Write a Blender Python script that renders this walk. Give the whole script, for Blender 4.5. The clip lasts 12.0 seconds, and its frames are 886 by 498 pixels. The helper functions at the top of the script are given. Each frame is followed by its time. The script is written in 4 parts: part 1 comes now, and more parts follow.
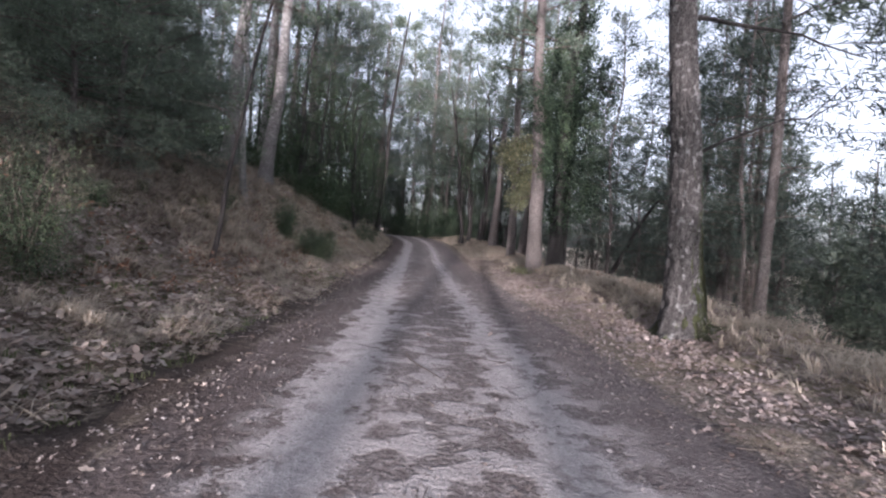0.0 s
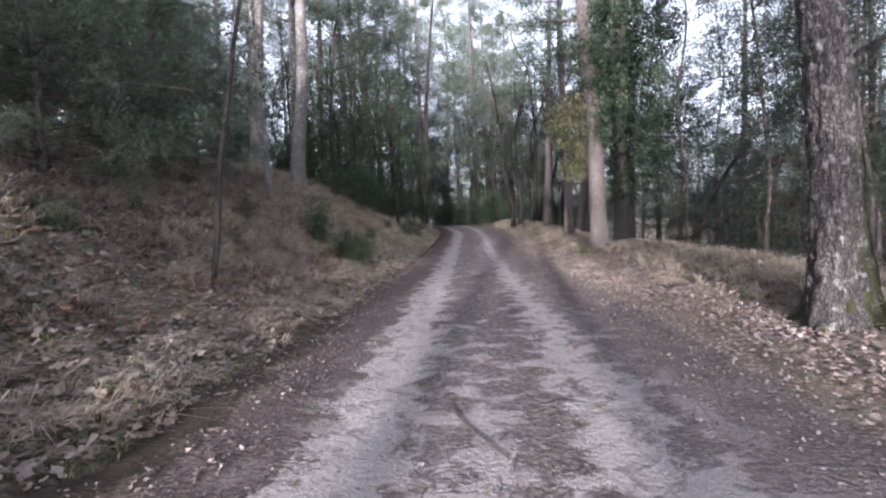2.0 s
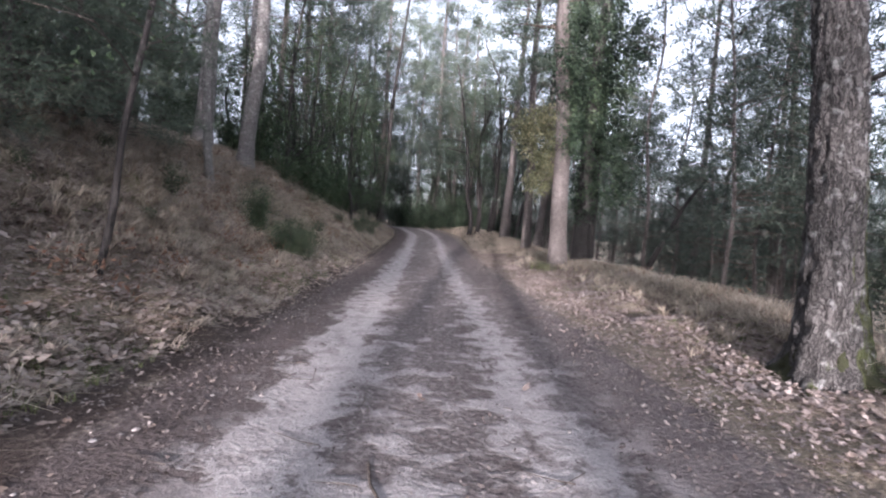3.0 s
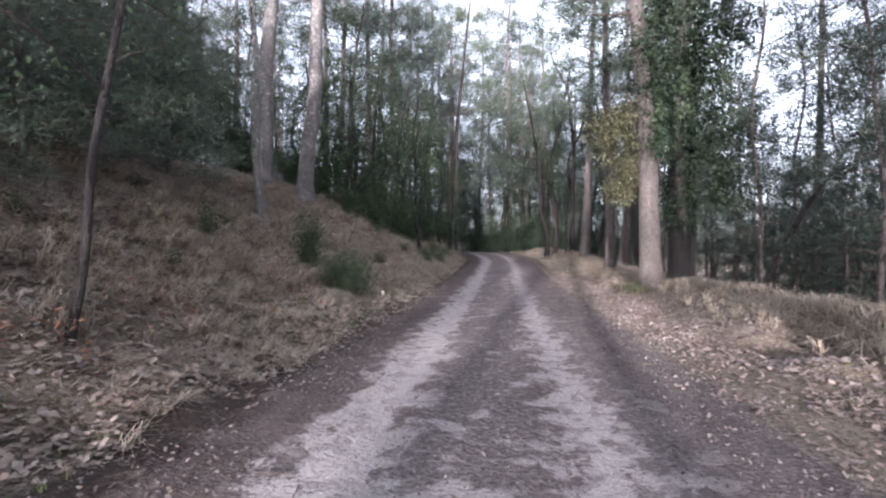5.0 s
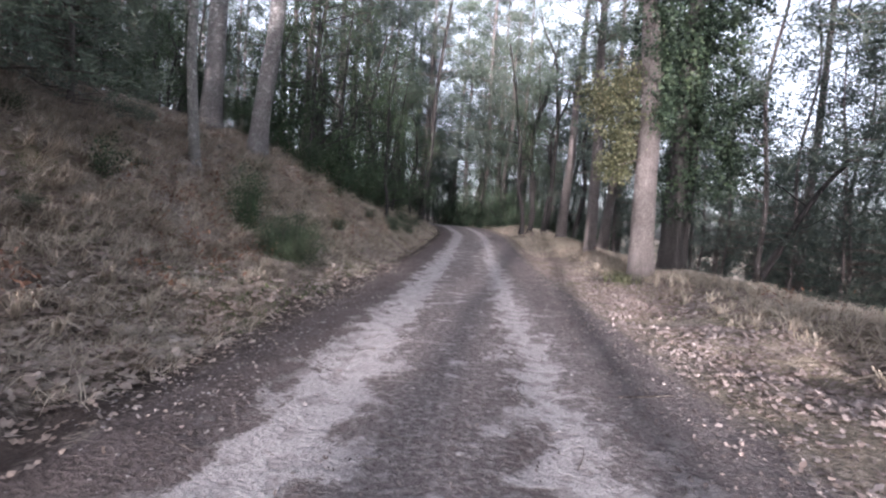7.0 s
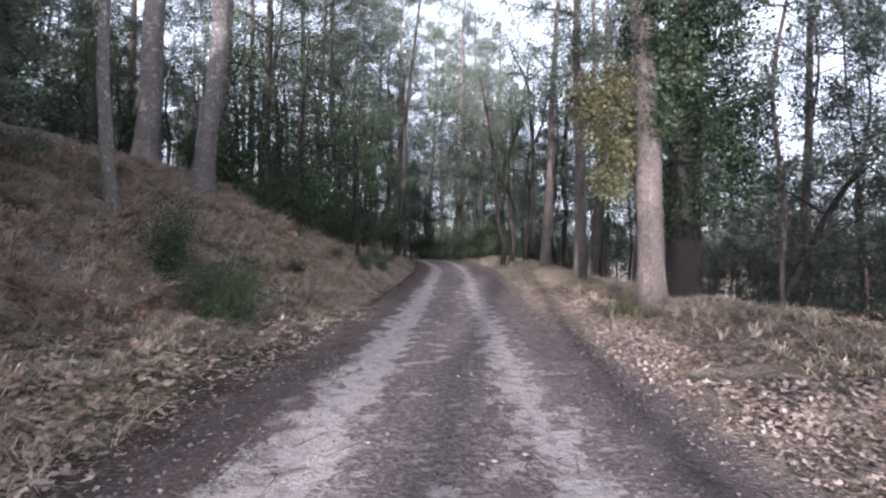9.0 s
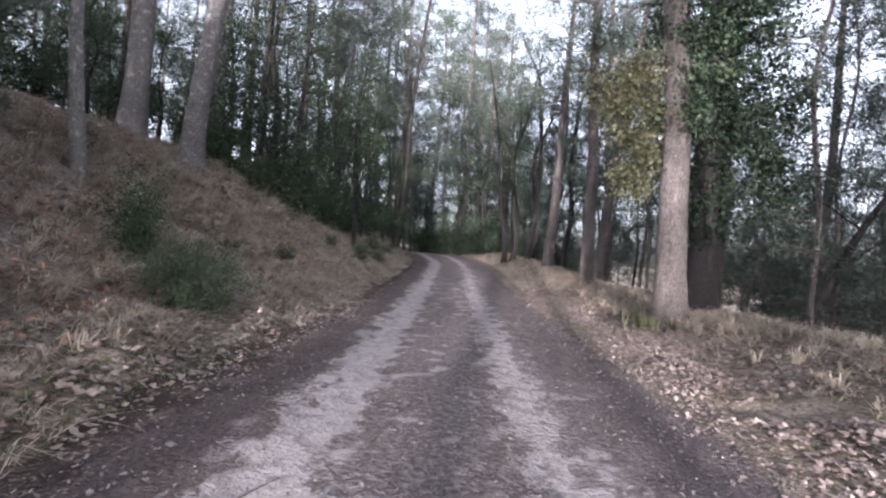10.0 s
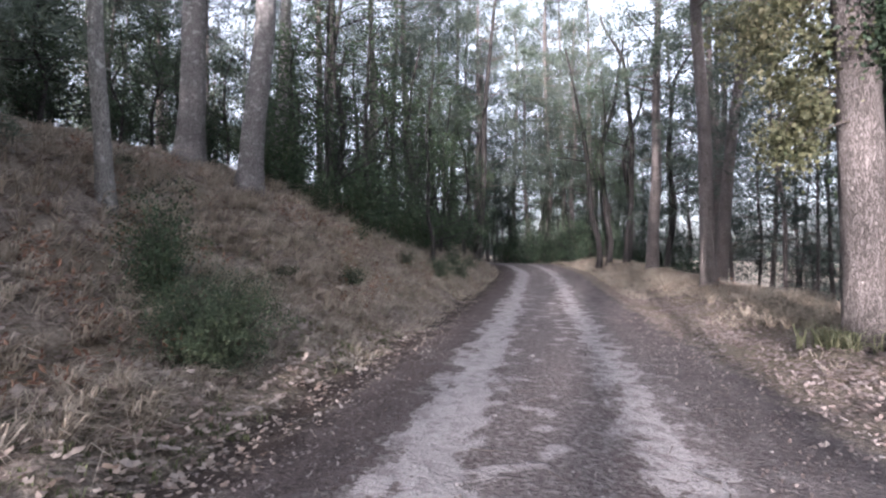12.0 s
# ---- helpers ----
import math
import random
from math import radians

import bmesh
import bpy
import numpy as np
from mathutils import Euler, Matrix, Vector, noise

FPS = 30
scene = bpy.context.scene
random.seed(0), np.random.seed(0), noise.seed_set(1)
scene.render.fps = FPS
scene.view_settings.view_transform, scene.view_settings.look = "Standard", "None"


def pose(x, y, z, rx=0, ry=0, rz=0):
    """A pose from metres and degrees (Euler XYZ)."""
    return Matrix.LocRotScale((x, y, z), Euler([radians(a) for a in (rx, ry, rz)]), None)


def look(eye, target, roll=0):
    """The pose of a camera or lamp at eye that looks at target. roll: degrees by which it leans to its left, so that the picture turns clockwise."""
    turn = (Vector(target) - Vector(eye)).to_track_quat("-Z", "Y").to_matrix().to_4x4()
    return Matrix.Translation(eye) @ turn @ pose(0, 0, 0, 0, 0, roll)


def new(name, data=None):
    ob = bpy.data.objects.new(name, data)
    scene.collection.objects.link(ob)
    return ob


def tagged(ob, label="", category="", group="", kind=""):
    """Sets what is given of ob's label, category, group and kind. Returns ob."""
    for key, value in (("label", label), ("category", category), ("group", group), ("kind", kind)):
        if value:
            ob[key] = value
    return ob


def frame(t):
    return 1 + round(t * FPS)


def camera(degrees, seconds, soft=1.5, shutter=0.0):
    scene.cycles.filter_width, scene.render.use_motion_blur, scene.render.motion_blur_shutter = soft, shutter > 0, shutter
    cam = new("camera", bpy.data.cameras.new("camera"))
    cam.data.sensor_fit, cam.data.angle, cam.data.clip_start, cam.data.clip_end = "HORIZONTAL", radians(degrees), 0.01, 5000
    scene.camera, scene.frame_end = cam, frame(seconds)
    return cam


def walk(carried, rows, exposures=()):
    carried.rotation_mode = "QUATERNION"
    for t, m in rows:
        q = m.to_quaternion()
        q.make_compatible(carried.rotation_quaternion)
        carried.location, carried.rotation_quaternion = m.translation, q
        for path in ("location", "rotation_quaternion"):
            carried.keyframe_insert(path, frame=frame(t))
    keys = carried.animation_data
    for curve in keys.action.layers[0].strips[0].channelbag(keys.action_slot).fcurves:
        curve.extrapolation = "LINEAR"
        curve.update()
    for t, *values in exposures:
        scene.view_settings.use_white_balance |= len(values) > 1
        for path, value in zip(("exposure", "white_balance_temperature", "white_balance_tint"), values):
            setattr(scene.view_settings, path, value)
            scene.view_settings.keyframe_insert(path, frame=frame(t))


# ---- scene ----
cam = camera(81.9, 12.0, soft=2.2)
METRES, EYE, TILT, LEAN, TURN = 12.7, 1.5, 0.0, 0.0, -3.0
ROWS = [
    (0.0, 0.0, 0.0, 0.0, 0.11, -1.48, -4.37),
    (0.5, 0.0024, 0.0452, -0.0008, 4.48, -3.88, 0.78),
    (1.0, -0.0003, 0.087, -0.0037, 5.88, -1.77, -2.78),
    (1.5, -0.0038, 0.1287, -0.0024, 1.56, -3.8, -3.16),
    (2.0, 0.0036, 0.1725, -0.0011, 5.85, -2.92, 2.07),
    (2.5, 0.0046, 0.218, -0.0041, 0.78, -2.52, -3.77),
    (4.5, 0.0144, 0.3733, -0.0041, 3.89, -2.22, -2.91),
    (5.0, 0.0185, 0.4102, -0.0024, 9.65, 0.01, -0.18),
    (5.5, 0.0128, 0.4528, -0.0034, 3.37, -0.86, -4.53),
    (6.0, 0.0106, 0.488, -0.0056, 4.88, -1.73, -2.33),
    (6.5, 0.0132, 0.5259, -0.004, 10.73, -2.15, 0.14),
    (7.0, 0.0054, 0.57, -0.0036, 6.57, -3.04, -4.22),
    (9.0, -0.0051, 0.7381, -0.0046, 4.19, 0.89, -0.88),
    (9.5, -0.0073, 0.7747, -0.0053, 9.59, 3.11, -0.86),
    (10.0, -0.0141, 0.8193, -0.0035, 4.07, 0.23, -4.05),
    (10.5, -0.0141, 0.8652, -0.0045, 8.03, 1.53, 0.26),
    (11.0, -0.0214, 0.9095, -0.0075, 9.59, 2.16, -3.7),
    (11.5, -0.0324, 0.9521, -0.0056, 8.96, 0.69, -4.48),
    (12.0, -0.0364, 0.9926, -0.0014, 13.57, 1.25, 0.31),
]
walk(cam, [(t, pose(0, 0, EYE, TILT, LEAN, TURN) @ pose(METRES * x, METRES * y, METRES * z, 90 + pitch, roll, yaw)) for t, x, y, z, yaw, pitch, roll in ROWS],
     exposures=[(0.0, 2.03, 5800, 19), (1.0, 2.32, 5800, 19), (2.0, 2.36, 5800, 19), (4.5, 2.46, 5800, 19), (7.0, 2.56, 5800, 19), (9.0, 2.46, 5800, 19), (10.3, 2.46, 5800, 19), (12.0, 2.64, 5800, 19)])

# ---- world and sun: a late clear evening, the sun low behind the walker ----
SUN_ELEVATION, SUN_AZIMUTH = 7.5, 186.0  # degrees; azimuth clockwise from +y
world = bpy.data.worlds.new("evening_sky")
scene.world = world
world.use_nodes = True
wn = world.node_tree.nodes
sky = wn.new("ShaderNodeTexSky")
sky.sky_type = "NISHITA"
sky.sun_disc = False
sky.sun_elevation = radians(SUN_ELEVATION)
sky.sun_rotation = radians(SUN_AZIMUTH)
sky.air_density, sky.dust_density, sky.ozone_density = 0.7, 4.0, 0.6
wn["Background"].inputs["Strength"].default_value = 0.15
veil = wn.new("ShaderNodeHueSaturation")  # thin high cloud takes most of the blue
veil.inputs["Saturation"].default_value = 0.27
world.node_tree.links.new(sky.outputs["Color"], veil.inputs["Color"])
world.node_tree.links.new(veil.outputs["Color"], wn["Background"].inputs["Color"])
sun = new("sun", bpy.data.lights.new("sun", "SUN"))
sun.data.energy, sun.data.angle, sun.data.color = 3.3, radians(0.6), (1.0, 0.88, 0.78)
sa, se = radians(SUN_AZIMUTH), radians(SUN_ELEVATION)
sun.matrix_world = look((math.sin(sa) * math.cos(se) * 100, math.cos(sa) * math.cos(se) * 100, math.sin(se) * 100), (0, 0, 0))


# ---- noise and mesh helpers ----
def hash3(i, j, k):
    v = np.sin(i * 127.1 + j * 311.7 + k * 74.7) * 43758.5453
    return v - np.floor(v)


def vnoise(x, y, z=0.0):
    """Smooth value noise in -1..1, on arrays."""
    x, y, z = np.broadcast_arrays(np.asarray(x, float), np.asarray(y, float), np.asarray(z, float))
    i, j, k = np.floor(x), np.floor(y), np.floor(z)
    u, v, w = x - i, y - j, z - k
    u, v, w = u * u * (3 - 2 * u), v * v * (3 - 2 * v), w * w * (3 - 2 * w)
    total = 0
    for a in (0, 1):
        for b in (0, 1):
            for c in (0, 1):
                weight = (u if a else 1 - u) * (v if b else 1 - v) * (w if c else 1 - w)
                total = total + weight * hash3(i + a, j + b, k + c)
    return total * 2 - 1


def mesh_of(name, verts, quads=None, tris=None, smooth=False):
    """A mesh out of arrays of corners, four-sided and three-sided faces."""
    me = bpy.data.meshes.new(name)
    verts = np.asarray(verts, float)
    loops, sizes = [], []
    for faces, n in ((quads, 4), (tris, 3)):
        if faces is not None and len(faces):
            faces = np.asarray(faces, np.int32)
            loops.append(faces.ravel())
            sizes.append(np.full(len(faces), n, np.int32))
    loops, sizes = np.concatenate(loops), np.concatenate(sizes)
    me.vertices.add(len(verts))
    me.vertices.foreach_set("co", verts.ravel())
    me.loops.add(len(loops))
    me.loops.foreach_set("vertex_index", loops)
    me.polygons.add(len(sizes))
    me.polygons.foreach_set("loop_start", np.concatenate(([0], np.cumsum(sizes)[:-1])).astype(np.int32))
    me.polygons.foreach_set("use_smooth", np.full(len(sizes), smooth))
    me.update(calc_edges=True)
    return me


def part(name, me, material, parent=None, label=""):
    ob = new(name, me)
    if not me.materials:
        me.materials.append(material)
    ob.parent = parent
    return tagged(ob, label)


class Heap:
    """Collects pieces of one mesh."""

    def __init__(self):
        self.verts, self.quads, self.tris, self.n = [], [], [], 0

    def add(self, verts, quads=None, tris=None):
        if quads is not None and len(quads):
            self.quads.append(np.asarray(quads) + self.n)
        if tris is not None and len(tris):
            self.tris.append(np.asarray(tris) + self.n)
        self.verts.append(np.asarray(verts, float))
        self.n += len(verts)

    def mesh(self, name, smooth=False):
        join = lambda a: np.concatenate(a) if a else None
        return mesh_of(name, join(self.verts), join(self.quads), join(self.tris), smooth)


def tube(points, radii, segs=8, rough=0.0, scale=6.0, seed=0.0, cap=True):
    """A tapered tube along points; rough: how far its skin is broken up, as a part of the radius."""
    p, r = np.asarray(points, float), np.asarray(radii, float)
    d = np.gradient(p, axis=0)
    d /= np.linalg.norm(d, axis=1)[:, None] + 1e-9
    ref = np.array([1.0, 0, 0]) if abs(d[0][0]) < 0.8 else np.array([0, 1.0, 0])
    s = np.cross(d, ref)
    s /= np.linalg.norm(s, axis=1)[:, None]
    t = np.cross(d, s)
    a = np.linspace(0, 2 * np.pi, segs, endpoint=False)
    ca, sa_ = np.cos(a), np.sin(a)
    rad = np.repeat(r[:, None], segs, 1)
    if rough:
        h = np.arange(len(p))[:, None] * np.linalg.norm(p[-1] - p[0]) / len(p)
        plates = vnoise(ca * scale * 0.9 + seed, sa_ * scale * 0.9, h * scale * 0.9)
        grain = vnoise(ca * scale * 3 + seed, sa_ * scale * 3, h * scale * 2.2)
        rad = rad * (1 + rough * np.clip(plates * 1.6, -1, 0.5) + rough * 0.35 * grain)
    v = p[:, None] + rad[..., None] * (s[:, None] * ca[None, :, None] + t[:, None] * sa_[None, :, None])
    n = len(p)
    i, j = np.meshgrid(np.arange(n - 1), np.arange(segs), indexing="ij")
    q = np.stack([i * segs + j, (i + 1) * segs + j, (i + 1) * segs + (j + 1) % segs, i * segs + (j + 1) % segs], -1).reshape(-1, 4)
    verts = v.reshape(-1, 3)
    tris = None
    if cap:
        verts = np.vstack([verts, p[-1] + d[-1] * r[-1] * 0.6])
        top = (n - 1) * segs
        tris = np.array([[top + k, len(verts) - 1, top + (k + 1) % segs] for k in range(segs)])
    return verts, q, tris


def frames_of(rng, n, up=0.0):
    """n random pairs of crosswise unit vectors."""
    a = rng.normal(size=(n, 3))
    a[:, 2] += up
    a /= np.linalg.norm(a, axis=1)[:, None]
    b = np.cross(a, rng.normal(size=(n, 3)))
    b /= np.linalg.norm(b, axis=1)[:, None]
    return a, b


def needles(rng, centres, out, per=12, length=0.22, width=0.022):
    """Sprays of narrow needle bundles round the centres."""
    n = len(centres) * per
    c = np.repeat(centres, per, 0) + rng.normal(size=(n, 3)) * length * 0.35
    a, b = frames_of(rng, n)
    a = a * 0.85 + np.repeat(out, per, 0) * 0.55 + np.array([0, 0, 0.15])
    a /= np.linalg.norm(a, axis=1)[:, None]
    b = np.cross(a, b)
    ln = (length * rng.uniform(0.6, 1.25, n))[:, None]
    v = np.stack([c - b * width, c + b * width, c + a * ln], 1).reshape(-1, 3)
    return v, np.arange(3 * n).reshape(-1, 3)


def leaves(rng, centres, spread, per=6, size=0.07, wide=0.55):
    """Bent four-cornered leaves, two triangles each, round the centres."""
    n = len(centres) * per
    c = np.repeat(centres, per, 0) + rng.normal(size=(n, 3)) * spread
    a, b = frames_of(rng, n, -0.25)
    k = np.cross(a, b)
    ln = (size * rng.uniform(0.6, 1.3, n))[:, None]
    v = np.stack([c, c + a * ln * 0.5 + b * ln * wide * 0.5 + k * ln * 0.12, c + a * ln, c + a * ln * 0.5 - b * ln * wide * 0.5 + k * ln * 0.12], 1).reshape(-1, 3)
    i = np.arange(n)[:, None] * 4
    return v, np.concatenate([i + np.array([[0, 1, 2]]), i + np.array([[0, 2, 3]])])


# ---- the lie of the land ----
def centre(y):
    """Where the middle of the road runs: straight, then bending left over the crest; an unseen bend is added behind the
    start, so that trees there block the sun.
    """
    return 0.25 - 0.0125 * np.clip(y - 41.0, 0, 40) ** 2 - np.clip(y - 81.0, 0, None) * 1.0 - 0.02 * np.clip(-12.0 - y, 0, 30) ** 2


def road_height(y):
    return np.interp(y, [-400, -60, 0, 24, 33, 42, 52, 70, 120, 400], [-6, -1.0, 0, 0, 0.15, 0.5, 1.1, 1.25, 4.0, 30.0])


BANK = ([0, 2.35, 3.25, 4.05, 4.75, 5.65, 6.85, 7.85, 9.65, 12.5, 20, 60, 200, 800], [0, 0, 0.08, 0.42, 0.85, 1.5, 2.3, 3.1, 4.05, 4.8, 6.6, 13, 24, 40])
VERGE = ([0, 2.65, 3.6, 4.2, 4.75, 5.3, 5.9, 6.6, 8, 10, 14, 30, 80, 800], [0, 0, 0.03, 0.08, 0.2, 0.34, 0.4, 0.25, -0.5, -1.5, -3.2, -9, -18, -40])


def land(x, y):
    x, y = np.asarray(x, float), np.asarray(y, float)
    lat = x - centre(y)
    near = np.clip((y - 20) / 7, 0, 1) * np.clip((60 - y) / 10, 0, 1)
    left = np.interp(-lat + near * 0.9 * np.clip((-lat - 2.0) / 1.5, 0, 1), *BANK)
    right = np.interp(lat, *VERGE) * np.where(lat < 6.8, np.clip(0.35 + (y - 4) / 14, 0.3, 1.15), 1)
    z = road_height(y) + np.where(lat < 0, left, right)
    off = np.clip((np.abs(lat - 0.2) - 2.3) / 1.2, 0, 1) * (1 - 0.85 * np.exp(-((x - 4.7) ** 2 + (y - 8.7) ** 2) / 1.6))
    z = z + off * (np.where(lat < 0, 0.22, 0.10) * vnoise(x * 0.7, y * 0.7) + np.where(lat < 0, 0.17, 0.06) * vnoise(x * 1.9, y * 1.9, 3) + np.where(lat < 0, 0.07, 0.035) * vnoise(x * 4.2, y * 4.2, 6)) + (0.25 + off) * 0.014 * vnoise(x * 7, y * 7, 5)
    rut = np.exp(-((lat + 0.9) / 0.3) ** 2) + np.exp(-((lat - 0.9) / 0.3) ** 2)
    z = z - 0.016 * rut + (1 - off) * 0.012 * vnoise(x * 2.5, y * 1.2, 9)
    ditch = np.exp(-((lat + 2.55) / 0.22) ** 2)
    return z - 0.06 * ditch


def ground_z(x, y):
    return float(land(x, y))


# ---- materials ----
def shader(name, rough=0.8):
    m = bpy.data.materials.new(name)
    m.use_nodes = True
    nt = m.node_tree
    b = nt.nodes["Principled BSDF"]
    b.inputs["Roughness"].default_value = rough
    b.inputs["Specular IOR Level"].default_value = 0.3

    def node(kind, **values):
        n = nt.nodes.new(kind)
        for k, v in values.items():
            if k in n.inputs:
                n.inputs[k].default_value = v
        return n
    return m, nt, b, node


def ramp_of(nt, stops):
    r = nt.nodes.new("ShaderNodeValToRGB")
    e = r.color_ramp.elements
    while len(e) < len(stops):
        e.new(0.5)
    for el, (pos, col) in zip(e, stops):
        el.position, el.color = pos, (*col, 1) if len(col) == 3 else col
    return r


def mixer(nt, kind, a, b, fac):
    m = nt.nodes.new("ShaderNodeMix")
    m.data_type, m.blend_type = "RGBA", kind
    for sock, val in ((m.inputs[6], a), (m.inputs[7], b), (m.inputs[0], fac)):
        if isinstance(val, bpy.types.NodeSocket):
            nt.links.new(val, sock)
        elif isinstance(val, (int, float)):
            sock.default_value = val
        else:
            sock.default_value = (*val, 1)
    return m.outputs[2]


def maths(nt, op, a, b=0.0, c=0.0, clamp=False):
    m = nt.nodes.new("ShaderNodeMath")
    m.operation, m.use_clamp = op, clamp
    for sock, val in zip(m.inputs, (a, b, c)):
        if isinstance(val, bpy.types.NodeSocket):
            nt.links.new(val, sock)
        else:
            sock.default_value = val
    return m.outputs[0]


def noise_of(nt, coord, scale, detail=4, stretch=None):
    n = nt.nodes.new("ShaderNodeTexNoise")
    n.inputs["Scale"].default_value, n.inputs["Detail"].default_value = scale, detail
    if stretch:
        mp = nt.nodes.new("ShaderNodeMapping")
        mp.inputs["Scale"].default_value = stretch
        nt.links.new(coord, mp.inputs["Vector"])
        coord = mp.outputs["Vector"]
    nt.links.new(coord, n.inputs["Vector"])
    return n.outputs["Fac"]


def bump_to(nt, b, height, strength, distance):
    n = nt.nodes.new("ShaderNodeBump")
    n.inputs["Strength"].default_value, n.inputs["Distance"].default_value = strength, distance
    nt.links.new(height, n.inputs["Height"])
    nt.links.new(n.outputs["Normal"], b.inputs["Normal"])


def bark(name, dark, pale, moss=None, patch=None, stretch=(1, 1, 0.22), plates=16.0):
    """Bark with furrowed plates; patch: pale lichen, moss: a green side."""
    m, nt, b, node = shader(name, 0.9)
    co = nt.nodes.new("ShaderNodeTexCoord").outputs["Object"]
    big, fine = noise_of(nt, co, 2.5, 3), noise_of(nt, co, 60, 3)
    mp = nt.nodes.new("ShaderNodeMapping")
    mp.inputs["Scale"].default_value = stretch
    nt.links.new(co, mp.inputs["Vector"])
    vo = nt.nodes.new("ShaderNodeTexVoronoi")
    vo.feature = "DISTANCE_TO_EDGE"
    vo.inputs["Scale"].default_value = plates
    jit = nt.nodes.new("ShaderNodeTexNoise")
    jit.inputs["Scale"].default_value = 14
    nt.links.new(mp.outputs["Vector"], jit.inputs["Vector"])
    wob = mixer(nt, "LINEAR_LIGHT", mp.outputs["Vector"], jit.outputs["Color"], 0.10)
    nt.links.new(wob, vo.inputs["Vector"])
    plate = maths(nt, "MULTIPLY", vo.outputs["Distance"], 5.0, clamp=True)
    plate = maths(nt, "POWER", plate, 0.6)
    col = mixer(nt, "MIX", dark, pale, maths(nt, "MULTIPLY", plate, maths(nt, "MULTIPLY_ADD", big, 0.9, 0.3), clamp=True))
    col = mixer(nt, "MULTIPLY", col, ramp_of_noise(nt, fine, 0.65, 1.25), 1.0)
    if patch:
        spots = ramp_of(nt, [(0.57, (0, 0, 0)), (0.68, (1, 1, 1))])
        nt.links.new(noise_of(nt, co, 7, 8), spots.inputs[0])
        col = mixer(nt, "MIX", col, patch, maths(nt, "MULTIPLY", spots.outputs[0], 0.75))
    if moss:
        geo = nt.nodes.new("ShaderNodeNewGeometry")
        sep = nt.nodes.new("ShaderNodeSeparateXYZ")
        nt.links.new(geo.outputs["Normal"], sep.inputs[0])
        pos = nt.nodes.new("ShaderNodeSeparateXYZ")
        nt.links.new(co, pos.inputs[0])
        side = maths(nt, "MULTIPLY_ADD", sep.outputs["X"], 0.75, maths(nt, "MULTIPLY_ADD", pos.outputs["Z"], -0.17, 0.1))
        f = maths(nt, "MULTIPLY_ADD", noise_of(nt, co, 5, 5), 1.4, maths(nt, "ADD", side, -0.75))
        f = maths(nt, "MULTIPLY", f, 3.0, clamp=True)
        col = mixer(nt, "MIX", col, mixer(nt, "MIX", tuple(v * 0.5 for v in moss), moss, fine), f)
    nt.links.new(col, b.inputs["Base Color"])
    bump_to(nt, b, maths(nt, "ADD", plate, maths(nt, "MULTIPLY", fine, 0.35)), 0.85, 0.024)
    return m


def ramp_of_noise(nt, fac, low, high):
    r = ramp_of(nt, [(0.3, (low,) * 3), (0.7, (high,) * 3)])
    nt.links.new(fac, r.inputs[0])
    return r.outputs[0]


def foliage(name, stops, rough=0.55, sheer=0.25, single=False):
    """Leaves that differ one by one and from branch to branch, letting some light through."""
    m, nt, b, node = shader(name, rough)
    geo = nt.nodes.new("ShaderNodeNewGeometry")
    co = nt.nodes.new("ShaderNodeTexCoord").outputs["Object"]
    own = nt.nodes.new("ShaderNodeObjectInfo").outputs["Random"] if single else geo.outputs["Random Per Island"]
    f = maths(nt, "MULTIPLY_ADD", noise_of(nt, co, 25.0 if single else 0.9, 3), 0.9, maths(nt, "MULTIPLY_ADD", own, 0.5, -0.2))
    r = ramp_of(nt, stops)
    nt.links.new(f, r.inputs[0])
    nt.links.new(r.outputs[0], b.inputs["Base Color"])
    if sheer:
        tr = nt.nodes.new("ShaderNodeBsdfTranslucent")
        nt.links.new(r.outputs[0], tr.inputs["Color"])
        mx = nt.nodes.new("ShaderNodeMixShader")
        mx.inputs[0].default_value = sheer
        nt.links.new(b.outputs[0], mx.inputs[1])
        nt.links.new(tr.outputs[0], mx.inputs[2])
        nt.links.new(mx.outputs[0], nt.nodes["Material Output"].inputs["Surface"])
    return m


